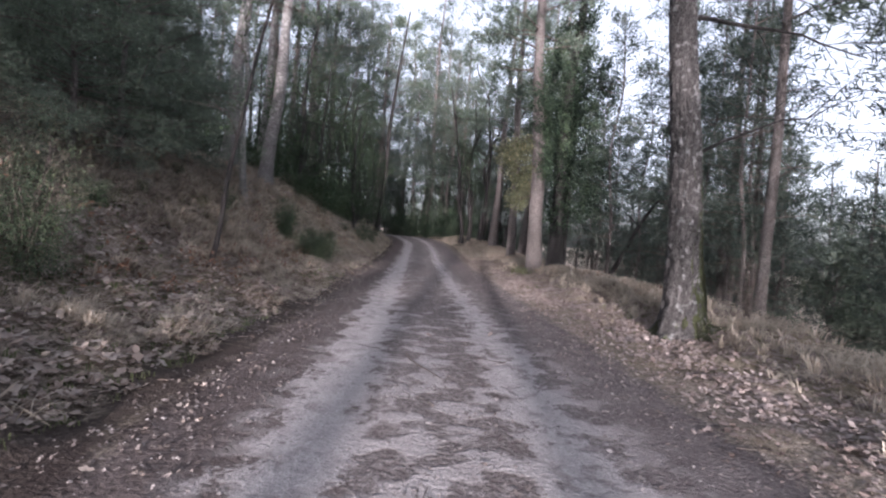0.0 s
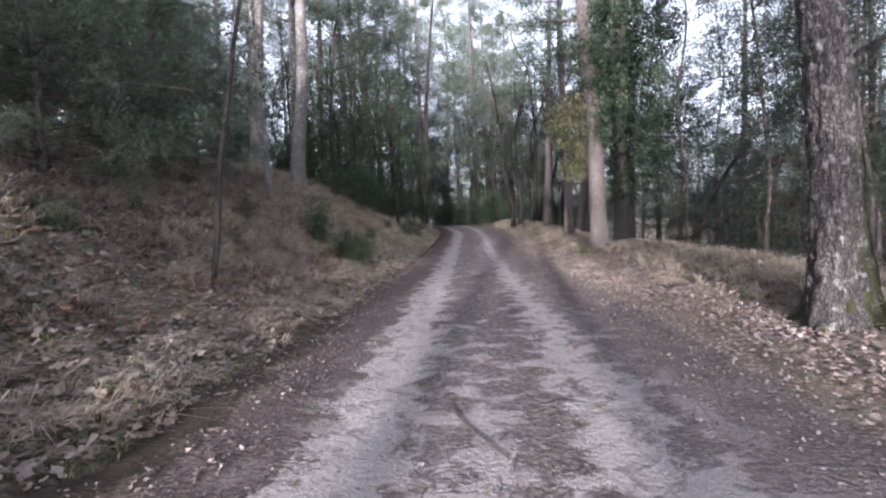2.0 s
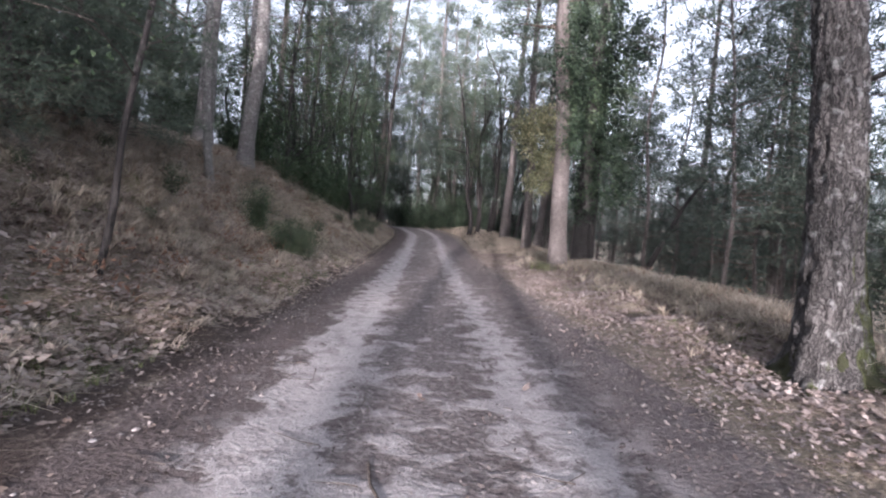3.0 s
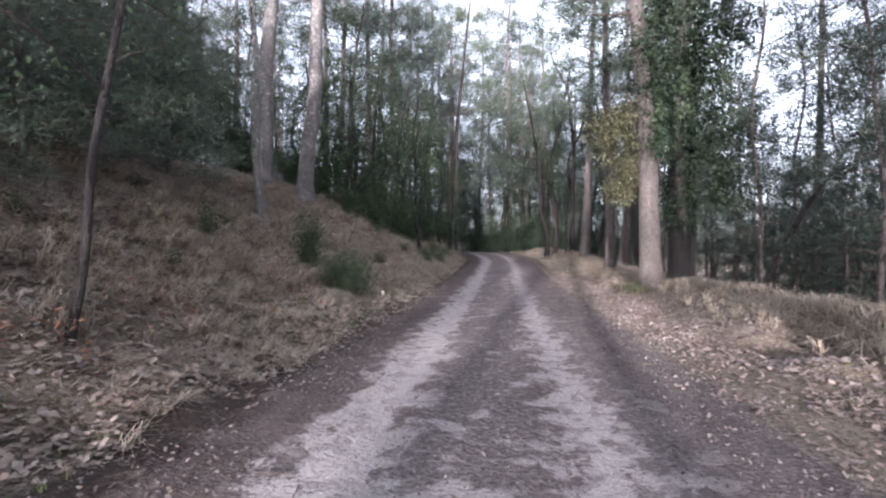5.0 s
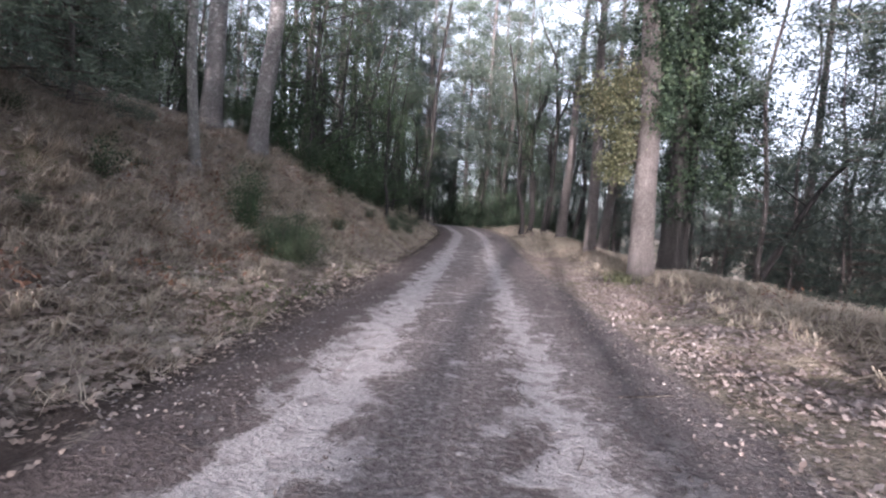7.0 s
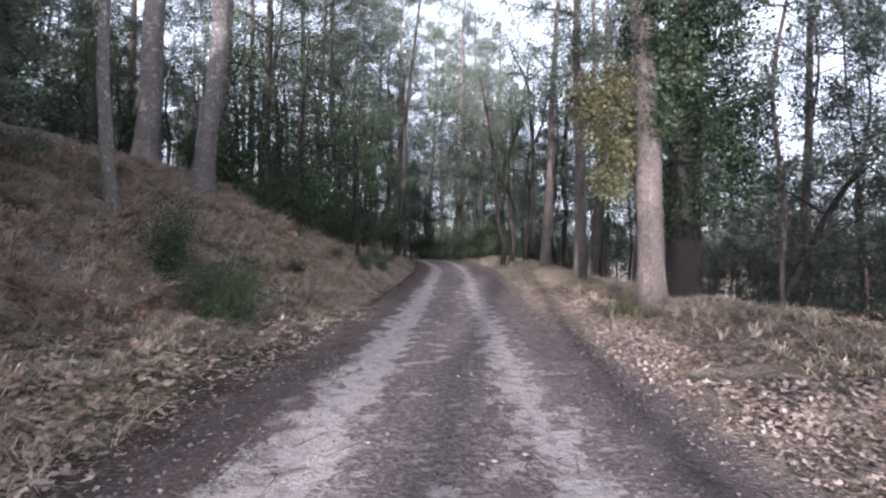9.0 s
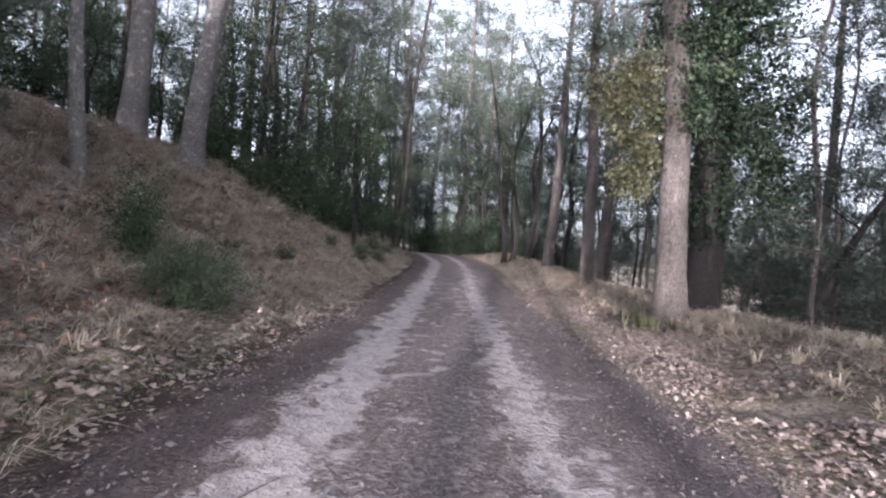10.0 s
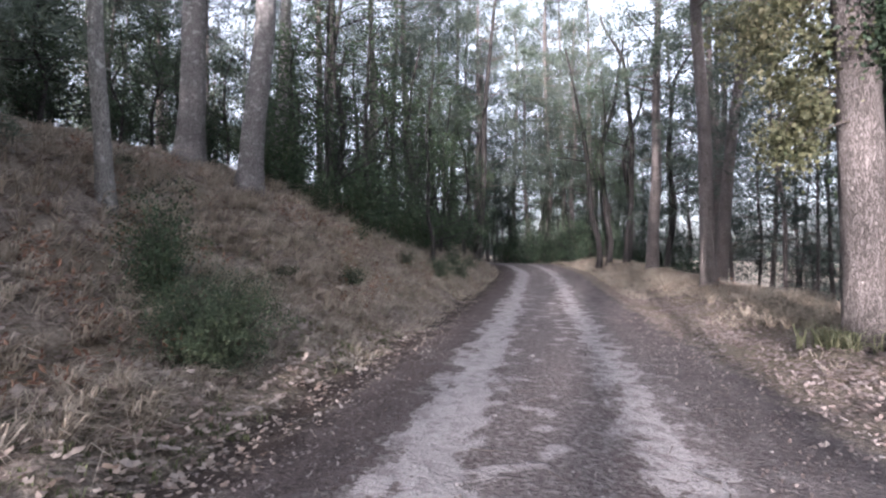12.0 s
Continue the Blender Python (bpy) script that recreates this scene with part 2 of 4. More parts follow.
def ground_material():
    m, nt, b, node = shader("forest_ground", 0.95)
    b.inputs["Specular IOR Level"].default_value = 0.15
    at = nt.nodes.new("ShaderNodeAttribute")
    at.attribute_name = "lateral"
    lat = at.outputs["Fac"]
    co = nt.nodes.new("ShaderNodeTexCoord").outputs["Object"]
    big, mid, fine, grit = noise_of(nt, co, 0.7, 4), noise_of(nt, co, 3.2, 7, (1, 0.6, 1)), noise_of(nt, co, 22, 5), noise_of(nt, co, 110, 3)
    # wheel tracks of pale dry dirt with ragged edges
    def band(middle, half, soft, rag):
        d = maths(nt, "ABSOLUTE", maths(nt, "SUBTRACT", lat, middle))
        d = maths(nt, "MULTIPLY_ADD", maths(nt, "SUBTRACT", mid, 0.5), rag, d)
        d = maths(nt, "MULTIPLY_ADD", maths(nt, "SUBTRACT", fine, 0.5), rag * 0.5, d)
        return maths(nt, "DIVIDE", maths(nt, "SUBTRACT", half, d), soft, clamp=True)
    rough_f = maths(nt, "MULTIPLY_ADD", fine, 1.5, maths(nt, "MULTIPLY_ADD", mid, 1.2, -0.85), clamp=True)
    dirt = mixer(nt, "MIX", (0.05, 0.04, 0.0375), (0.15, 0.124, 0.118), rough_f)
    dusty = mixer(nt, "MIX", (0.07, 0.058, 0.057), (0.20, 0.174, 0.17), rough_f)
    dirt = mixer(nt, "MIX", dirt, dusty, maths(nt, "MULTIPLY_ADD", lat, 1.5, -0.9, clamp=True))
    pale = mixer(nt, "MIX", (0.29, 0.264, 0.26), (0.49, 0.46, 0.452), maths(nt, "MULTIPLY_ADD", fine, 1.1, maths(nt, "MULTIPLY_ADD", mid, 1.0, -0.55), clamp=True))
    packed = mixer(nt, "MIX", (0.33, 0.306, 0.304), (0.42, 0.394, 0.39), big)
    mid_dirt = mixer(nt, "MIX", (0.085, 0.07, 0.068), (0.22, 0.194, 0.188), maths(nt, "MULTIPLY_ADD", fine, 2.0, -0.55, clamp=True))
    litter = mixer(nt, "MIX", (0.105, 0.086, 0.07), (0.36, 0.31, 0.262), maths(nt, "MULTIPLY_ADD", fine, 2.4, -0.75, clamp=True))
    litter = mixer(nt, "MIX", litter, (0.17, 0.145, 0.102), maths(nt, "MULTIPLY_ADD", big, 3.0, -1.2, clamp=True))
    col = mixer(nt, "MIX", litter, dirt, band(0.15, 2.55, 0.35, 0.9))
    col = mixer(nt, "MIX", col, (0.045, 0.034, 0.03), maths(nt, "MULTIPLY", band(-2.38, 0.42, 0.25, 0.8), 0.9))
    col = mixer(nt, "MIX", col, mid_dirt, band(0.0, 0.85, 0.4, 1.3))
    # crusts of dust in flakes, most of them where the road is widest
    place = nt.nodes.new("ShaderNodeSeparateXYZ")
    nt.links.new(co, place.inputs[0])
    early = maths(nt, "MULTIPLY_ADD", place.outputs["Y"], -0.16, 1.75, clamp=True)
    flakes = noise_of(nt, co, 2.6, 10, (0.9, 1.0, 1))
    blotch = maths(nt, "MULTIPLY_ADD", flakes, 14.0, maths(nt, "MULTIPLY_ADD", early, 1.5, -8.0), clamp=True)
    crumbs = maths(nt, "MULTIPLY_ADD", noise_of(nt, co, 13, 6), 6.0, -2.9, clamp=True)
    blotch = maths(nt, "MULTIPLY", maths(nt, "MAXIMUM", blotch, maths(nt, "MULTIPLY", crumbs, 0.45)), band(0.12, 1.75, 0.6, 0.9))
    col = mixer(nt, "MIX", col, pale, maths(nt, "MULTIPLY", blotch, 0.8))
    worn = maths(nt, "MULTIPLY_ADD", noise_of(nt, co, 5.0, 9), 12.0, -5.0, clamp=True)
    left_track = maths(nt, "MULTIPLY", band(-0.9, 0.38, 0.12, 1.25), maths(nt, "MULTIPLY_ADD", worn, 0.42, 0.58))
    right_track = maths(nt, "MULTIPLY", band(0.95, 0.30, 0.13, 1.5), maths(nt, "MULTIPLY_ADD", worn, 0.5, 0.5))
    col = mixer(nt, "MIX", col, pale, left_track)
    col = mixer(nt, "MIX", col, pale, right_track)
    col = mixer(nt, "MIX", col, packed, maths(nt, "MULTIPLY", band(-0.71, 0.15, 0.15, 0.5), 0.5))
    col = mixer(nt, "MULTIPLY", col, ramp_of_noise(nt, grit, 0.6, 1.3), 1.0)
    nt.links.new(col, b.inputs["Base Color"])
    bump_to(nt, b, maths(nt, "ADD", maths(nt, "MULTIPLY_ADD", maths(nt, "MAXIMUM", blotch, maths(nt, "MAXIMUM", left_track, right_track)), 0.55, fine), maths(nt, "MULTIPLY", grit, 0.3)), 0.9, 0.045)
    return m


GROUND = ground_material()
PINE_BARK = bark("pine_bark", (0.05, 0.041, 0.038), (0.18, 0.158, 0.15), stretch=(1, 1, 0.3), plates=23)
BANK_BARK = bark("weathered_pine_bark", (0.06, 0.054, 0.052), (0.23, 0.218, 0.212), patch=(0.30, 0.30, 0.29), stretch=(1, 1, 0.3), plates=23)
GREY_BARK = bark("grey_bark", (0.10, 0.095, 0.09), (0.33, 0.32, 0.30), patch=(0.5, 0.5, 0.47), plates=30)
OAK_BARK = bark("oak_bark", (0.024, 0.022, 0.021), (0.098, 0.091, 0.088), moss=(0.06, 0.07, 0.025), patch=(0.22, 0.22, 0.215), plates=17, stretch=(1, 1, 0.4))
DARK_BARK = bark("dark_bark", (0.016, 0.014, 0.0135), (0.058, 0.052, 0.05), plates=26)
NEEDLES = foliage("pine_needles", [(0.2, (0.072, 0.095, 0.072)), (0.6, (0.11, 0.14, 0.105)), (0.9, (0.155, 0.17, 0.12))], sheer=0.35)
NEEDLES_GREY = foliage("dull_needles", [(0.2, (0.045, 0.06, 0.05)), (0.6, (0.075, 0.096, 0.077)), (0.9, (0.115, 0.125, 0.09))])
IVY = foliage("ivy_and_shaded_evergreen_leaves", [(0.15, (0.014, 0.024, 0.015)), (0.6, (0.035, 0.056, 0.033)), (0.95, (0.09, 0.115, 0.06))], 0.5, 0.15)
HOLM = foliage("evergreen_leaves", [(0.15, (0.02, 0.035, 0.02)), (0.6, (0.045, 0.072, 0.035)), (0.95, (0.085, 0.105, 0.05))], 0.62, 0.2)
# yellowish ivy, with the sunlight on it partly put into the colour
SUNLIT_YELLOW = foliage("sunlit_yellowish_leaves", [(0.15, (0.05, 0.06, 0.032)), (0.6, (0.15, 0.15, 0.085)), (0.95, (0.33, 0.305, 0.19))], 0.4, 0.35)
SHRUB = foliage("shrub_leaves", [(0.15, (0.024, 0.034, 0.022)), (0.6, (0.042, 0.06, 0.037)), (0.95, (0.08, 0.095, 0.055))], 0.5, 0.25)
HEATH = foliage("heath_sprigs", [(0.15, (0.03, 0.045, 0.027)), (0.6, (0.06, 0.083, 0.046)), (0.95, (0.12, 0.135, 0.07))], 0.6, 0.2)
DRY_LEAF = foliage("dry_leaves", [(0.1, (0.09, 0.06, 0.046)), (0.4, (0.25, 0.20, 0.17)), (0.75, (0.35, 0.30, 0.265)), (0.98, (0.42, 0.38, 0.35))], 0.7, 0.15)
PALE_LEAF = foliage("pale_dry_leaves", [(0.1, (0.10, 0.072, 0.06)), (0.45, (0.24, 0.193, 0.175)), (0.75, (0.31, 0.262, 0.244)), (0.98, (0.39, 0.345, 0.33))], 0.7, 0.15)
DRY_GRASS = foliage("dry_grass", [(0.15, (0.20, 0.165, 0.125)), (0.5, (0.40, 0.342, 0.275)), (0.8, (0.52, 0.46, 0.385)), (0.95, (0.24, 0.24, 0.15))], 0.8, 0.25)
GREEN_GRASS = foliage("green_grass", [(0.15, (0.07, 0.08, 0.04)), (0.6, (0.13, 0.145, 0.07)), (0.95, (0.20, 0.20, 0.11))], 0.7, 0.25)
DEBRIS = foliage("road_debris", [(0.15, (0.04, 0.03, 0.027)), (0.45, (0.10, 0.082, 0.076)), (0.7, (0.19, 0.165, 0.155)), (0.95, (0.32, 0.29, 0.28))], 0.85, 0)
BRACKEN = foliage("dead_bracken", [(0.15, (0.10, 0.055, 0.039)), (0.55, (0.22, 0.128, 0.088)), (0.95, (0.33, 0.225, 0.16))], 0.8, 0.2)
STONE = foliage("pale_stone", [(0.15, (0.10, 0.088, 0.085)), (0.6, (0.20, 0.18, 0.175)), (0.95, (0.37, 0.35, 0.34))], 0.85, 0)
LONE_LEAF = foliage("single_dry_leaf", [(0.1, (0.12, 0.08, 0.065)), (0.45, (0.23, 0.18, 0.158)), (0.75, (0.30, 0.255, 0.235)), (0.98, (0.36, 0.325, 0.315))], 0.7, 0.15, True)
LONE_STONE = foliage("single_stone", [(0.15, (0.18, 0.16, 0.153)), (0.6, (0.28, 0.255, 0.247)), (0.95, (0.42, 0.39, 0.38))], 0.85, 0, True)
TWIG = bark("twig_bark", (0.05, 0.04, 0.035), (0.17, 0.14, 0.12), plates=30)

# ---- ground ----
def axis(low, fine_low, fine_high, high, step, grow=1.16):
    mid = list(np.arange(fine_low, fine_high, step))
    out, s, v = [], step, fine_high
    while v < high:
        out.append(v)
        s *= grow
        v += s
    back, s, v = [], step, fine_low
    while v > low:
        s *= grow
        v -= s
        back.append(v)
    return np.array(back[::-1] + mid + out)


def build_ground():
    xs, ys = axis(-700, -7.5, 7.0, 700, 0.135), axis(-500, 1.5, 27.0, 900, 0.135, 1.08)
    gx, gy = np.meshgrid(xs, ys)
    gz = land(gx, gy)
    n, k = len(ys), len(xs)
    i, j = np.meshgrid(np.arange(n - 1), np.arange(k - 1), indexing="ij")
    q = np.stack([i * k + j, i * k + j + 1, (i + 1) * k + j + 1, (i + 1) * k + j], -1).reshape(-1, 4)
    me = mesh_of("ground", np.stack([gx, gy, gz], -1).reshape(-1, 3), q, smooth=True)
    a = me.attributes.new("lateral", "FLOAT", "POINT")
    a.data.foreach_set("value", (gx - centre(gy)).ravel())
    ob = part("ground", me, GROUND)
    return tagged(ob, "dirt road with two pale wheel tracks between leaf-strewn banks", "ground", kind="structure")


ground = build_ground()

# ---- trees ----
def stem(height, lean=(0, 0), sway=0.0, seed=0, steps=24, curve=(0, 0)):
    """The line of a trunk from its foot at the origin: leaning, curving and swaying."""
    z = np.linspace(0, 1, steps)
    x = lean[0] * z * height + curve[0] * z ** 2 + sway * vnoise(z * 4 + seed, seed) * np.minimum(z * 4, 1)
    y = lean[1] * z * height + curve[1] * z ** 2 + sway * vnoise(z * 4 + seed, seed + 7.3) * np.minimum(z * 4, 1)
    return np.stack([x, y, z * height], 1)


def flare(z, radius, height, root=0.35):
    return radius * (1 - 0.72 * (z / height) ** 1.1) * (1 + root * np.exp(-z / (radius * 1.6)))


def sink(points):
    """The foot goes on a little into the soil."""
    return np.vstack([points[0] - (points[1] - points[0]) / np.linalg.norm(points[1] - points[0]) * 0.35, points])


def limb_line(rng, root, heading, rise, length, steps=6, droop=0.1):
    s = np.linspace(0, 1, steps)[:, None]
    way = np.array([math.cos(heading), math.sin(heading), rise])
    line = root + way * s * length
    line[:, 2] += -droop * length * (s[:, 0] ** 2) + rng.normal(0, 0.02 * length, steps) * s[:, 0]
    line[:, :2] += rng.normal(0, 0.035 * length, (steps, 2)) * s
    return line


def pine_parts(seed, height, radius, crown_from=0.45, lean=(0, 0), curve=(0, 0), sway=0.12, detail=1, tufts=1.0, spread=1.0, segs=12, dead=8, rough=0.05, needle=(9, 0.36, 0.028)):
    """Meshes of a pine: trunk, limbs (dead snags below, live ones above) and needle crown."""
    rng = np.random.default_rng(seed)
    steps = (12, 26, 150)[detail]
    line = stem(height, lean, sway, seed, steps, curve)
    r = flare(line[:, 2], radius, height)
    tv, tq, tt = tube(sink(line), np.concatenate(([r[0] * 1.05], r)), segs if detail < 2 else 40, rough, 6.0 if detail < 2 else 5.0, seed)
    trunk = mesh_of("trunk", tv, tq, tt, True)
    limbs, crown, snags = Heap(), Heap(), []
    at = lambda h: np.array([np.interp(h, line[:, 2], line[:, 0]), np.interp(h, line[:, 2], line[:, 1]), h])
    rad = lambda h: float(np.interp(h, line[:, 2], r))
    for _ in range(dead):
        h = rng.uniform(min(0.15, crown_from * 0.5), max(crown_from, 0.3)) * height
        ln = rng.uniform(0.4, 1.7)
        pl = limb_line(rng, at(h), rng.uniform(0, 6.28), rng.uniform(-0.15, 0.3), ln, 5, 0.15)
        if detail == 2:
            snags.append(mesh_of("branch", *tube(pl, np.linspace(0.022, 0.006, 5), 5), True))
            continue
        limbs.add(*tube(pl, np.linspace(0.02, 0.006, 5), 3))
        if rng.random() < 0.5:
            pl2 = limb_line(rng, pl[3], rng.uniform(0, 6.28), 0.1, ln * 0.5, 4, 0.1)
            limbs.add(*tube(pl2, np.linspace(0.01, 0.004, 4), 3))
    h = crown_from * height
    cents, outs = [], []
    while h < height * 0.99:
        f = (h / height - crown_from) / (1 - crown_from)
        ln = spread * height * 0.17 * (0.55 + 0.7 * math.sin(math.pi * min(1, f * 0.85 + 0.18))) * (1.05 - f * 0.55)
        for k in range(rng.integers(2, 5)):
            if rng.random() < 0.22:
                continue
            head, l2 = rng.uniform(0, 6.28), ln * rng.uniform(0.55, 1.2)
            pl = limb_line(rng, at(h + rng.uniform(-0.2, 0.2)), head, 0.12 + 0.5 * f, l2, 6, 0.1)
            limbs.add(*tube(pl[::2] if detail < 2 else pl, np.linspace(max(0.02, rad(h) * 0.3), 0.008, 3 if detail < 2 else 6), 3, cap=False))
            for _ in range(int((6 + 5 * l2) * tufts)):
                s = rng.uniform(0.3, 1.0) ** 0.8
                base = np.array([np.interp(s, np.linspace(0, 1, 6), pl[:, q]) for q in range(3)])
                side = rng.normal(0, 0.20 * l2 * (1.15 - s * 0.6), 3) * (1, 1, 0.45)
                cents.append(base + side)
                o = pl[-1] - pl[0] + side
                outs.append(o / np.linalg.norm(o))
        h += rng.uniform(0.35, 0.8) * height / 16
    v, t = needles(rng, np.array(cents), np.array(outs), *needle)
    crown.add(v, None, t)
    return trunk, limbs.mesh("branching", True), crown.mesh("crown"), *snags


def tree(name, parts, materials, x, y, label, category, group="", turn=0, size=1.0, names=("trunk", "branching", "crown")):
    root = new(name)
    for me in parts[3:]:
        part("branch", me, materials[1], root)
    for n, me, mat in zip(names, parts, materials):
        ob = part(n, me, mat, root)
        if n != "trunk":
            tagged(ob, kind="stuff")
    root.matrix_basis = pose(x, y, ground_z(x, y), 0, 0, turn) @ Matrix.Diagonal((size, size, size, 1))
    return tagged(root, label, category, group)


PINE = (PINE_BARK, TWIG, NEEDLES)
WOOD = "pines of the wood"
tree("pine_tree", pine_parts(11, 17, 0.305, 0.5, (-0.045, 0.01), detail=2, dead=5, sway=0.1), PINE, 4.93, 20.98, "tall pine with reddish flaking bark beside the road", "tree", WOOD)
tree("pine_tree", pine_parts(12, 19, 0.25, 0.5, (-0.02, 0.0), detail=2, dead=6), PINE, 5.75, 30.86, "tall pine with furrowed grey-brown bark on the verge", "tree", WOOD)
tree("pine_tree", pine_parts(13, 19, 0.30, 0.5, (0.035, 0.0), detail=2, dead=10), PINE, 6.03, 40.7, "tall slim pine leaning slightly over the verge", "tree", WOOD)
tree("pine_tree", pine_parts(14, 18, 0.24, 0.5, (0.10, 0.02), (0.6, 0), detail=1, segs=16), PINE, 6.9, 33.5, "pine leaning to one side behind another", "tree", WOOD)
tree("pine_tree", pine_parts(21, 18, 0.35, 0.55, (0.055, 0.0), detail=2, dead=5), (BANK_BARK, TWIG, NEEDLES), -9.38, 25.3, "thick pine standing on top of the bank", "tree", WOOD)
tree("pine_tree", pine_parts(22, 17, 0.32, 0.55, (0.075, 0.0), detail=2, dead=6), (BANK_BARK, TWIG, NEEDLES), -7.61, 25.43, "pine with pale scaly bark leaning on the bank", "tree", WOOD)
tree("pine_tree", pine_parts(23, 17, 0.26, 0.5, (0.05, 0.0), detail=1, segs=16), (BANK_BARK, TWIG, NEEDLES), -9.62, 30.71, "slim pine on the bank", "tree", WOOD)
tree("pine_tree", pine_parts(24, 19, 0.22, 0.42, (0.06, 0.0), (0.6, 0), detail=1, segs=16, sway=0.35), (DARK_BARK, TWIG, NEEDLES), -3.52, 44.0, "slender pine leaning over the bend of the road", "tree", WOOD)

variants = []
for k, (h, r, cf, sp) in enumerate([(17, 0.20, 0.38, 1.0), (19, 0.24, 0.45, 1.0), (14, 0.15, 0.28, 0.9), (16, 0.17, 0.5, 1.1), (20, 0.22, 0.35, 0.9), (12, 0.11, 0.2, 1.0)]):
    variants.append(pine_parts(40 + k, h, r, cf, (random.uniform(-0.03, 0.03), random.uniform(-0.03, 0.03)), spread=sp, tufts=0.75, dead=8, needle=(8, 0.40, 0.022)))

distant = []
for k, (h, r, cf, sp) in enumerate([(17, 0.20, 0.3, 1.0), (19, 0.22, 0.4, 1.1), (14, 0.15, 0.18, 1.0), (12, 0.13, 0.1, 1.2)]):
    distant.append(pine_parts(50 + k, h, r, cf, detail=0, spread=sp, tufts=0.75, dead=4, segs=6, needle=(4, 0.56, 0.048)))

# slender close-grown pines, nearly bare below
slender = [pine_parts(60 + k, h, r, cf, (random.uniform(-0.04, 0.04), random.uniform(-0.03, 0.03)), spread=0.9, tufts=0.6, dead=18, segs=7, sway=0.25, needle=(9, 0.34, 0.019)) for k, (h, r, cf) in enumerate([(13, 0.08, 0.3), (15, 0.10, 0.38), (11, 0.06, 0.22), (14, 0.09, 0.18)])]
rs = random.Random(12)
spots = []
while len(spots) < 54:
    x, y = (rs.uniform(8.2, 27), rs.uniform(5, 50)) if len(spots) < 45 else (rs.uniform(-22, -11.5), rs.uniform(8, 44))
    if all((x - a) ** 2 + (y - b) ** 2 > 1.7 for a, b in spots):
        spots.append((x, y))
for x, y in spots:
    tree("slender_pine", slender[rs.randrange(4)], (PINE_BARK, TWIG, NEEDLES_GREY), x, y, "slender pine with many bare snags in the wood", "tree", "slender pines", rs.uniform(0, 360), rs.uniform(0.85, 1.2))
tree("pine_tree", pine_parts(25, 15, 0.125, 0.45, (0.01, 0.0), detail=1, segs=16, dead=20), PINE, 7.6, 10.8, "pine with lichen-grey bark behind the oak", "tree", WOOD)

# tall pines round the bend, whose crowns close over the road
tall = [pine_parts(56 + k, h, 0.22, cf, (random.uniform(-0.03, 0.03), 0), spread=1.15, tufts=1.0, dead=16, segs=9, sway=0.3, needle=(8, 0.42, 0.024)) for k, (h, cf) in enumerate([(22, 0.3), (20, 0.25), (24, 0.35)])]
# those with negative y are added unseen behind the start to block the sun
for k, (x, y) in enumerate([(-6.6, 49.5), (-4.6, 54.5), (2.6, 60.5), (-2.2, 66.0), (5.2, 57.5), (0.4, 72.0), (-6.2, 61.0), (7.4, 54.0), (3.4, 77.0), (-9.0, 57.0), (9.4, 62.0), (8.6, 39.5), (10.4, 44.5), (-7.4, 43.0), (-9.8, 48.0), (-5.4, 70.0), (6.8, 68.0), (-8.2, 38.0), (-11.5, 62.0), (12.0, 49.0), (0.8, 64.0), (-3.4, 78.0), (4.4, 54.5), (1.6, 67.5), (6.2, 62.5), (-4.3, 50.0), (0.9, 58.0), (2.9, 54.8), (-0.6, 61.6), (-6.5, 55.5), (18.5, 29.0), (14.5, 13.0), (16.0, 8.0), (-8.5, -29.0), (-11.5, -33.0), (-7.0, -36.0), (-13.5, -30.0), (-10.0, -40.0), (-1.5, -25.0), (1.0, -30.0), (3.5, -22.5), (6.0, -29.5), (4.2, -34.0), (-4.0, -31.0), (8.5, -21.0)]):
    tree("tall_pine", tall[k % 3], (PINE_BARK, TWIG, NEEDLES_GREY), x, y, "tall pine with a wide feathery crown; those behind the start only block sun", "tree", "tall pines by the bend", k * 71, 0.85 + (k * 43 % 10) / 30)


def far_wood():
    rng = random.Random(5)
    placed = []
    tries = 0
    while len(placed) < 170 and tries < 9000:
        tries += 1
        # low y adds unseen trees behind the start, which block and dapple the sun
        x, y = rng.uniform(-55, 50), rng.uniform(-36, 110)
        lat = x - float(centre(y))
        if (-8.5 < lat < 7.2 and y < 66) or (y < 32 and -11 < lat < 10 and y > -4):
            continue
        dist = math.hypot(x, y - 12)
        gap = 1.9 if dist < 30 else 2.8 if dist < 60 else 4.5
        if y < -3 and abs(x) > 30:
            continue
        if any((x - a) ** 2 + (y - b) ** 2 < gap * gap for a, b in placed):
            continue
        if (y < -6 and rng.random() < 0.35) or (x < -11 and y < 34 and rng.random() < 0.5):
            continue
        placed.append((x, y))
        pool = variants if dist < 34 else distant
        parts = pool[rng.randrange(len(pool))]
        tree("pine_tree", parts, (PINE_BARK, TWIG, NEEDLES_GREY), x, y, "pine with bare lower snags and a feathery crown in the wood", "tree", WOOD, rng.uniform(0, 360), rng.uniform(0.8, 1.15))


far_wood()
rs = random.Random(47)
for k in range(30):
    x, y = rs.uniform(21, 42), 3 + k * 1.9 + rs.uniform(-1, 1)
    tree("pine_tree", distant[2 + k % 2], (PINE_BARK, TWIG, NEEDLES_GREY), x, y, "low-branched pine down the slope", "tree", WOOD, rs.uniform(0, 360), rs.uniform(0.8, 1.1))
rs = random.Random(31)
for k in range(16):
    x, y = rs.uniform(-38, -22), rs.uniform(6, 62)
    tree("pine_tree", distant[2 + k % 2], (PINE_BARK, TWIG, NEEDLES_GREY), x, y, "low-branched pine on the hillside", "tree", WOOD, rs.uniform(0, 360), rs.uniform(0.6, 0.95))


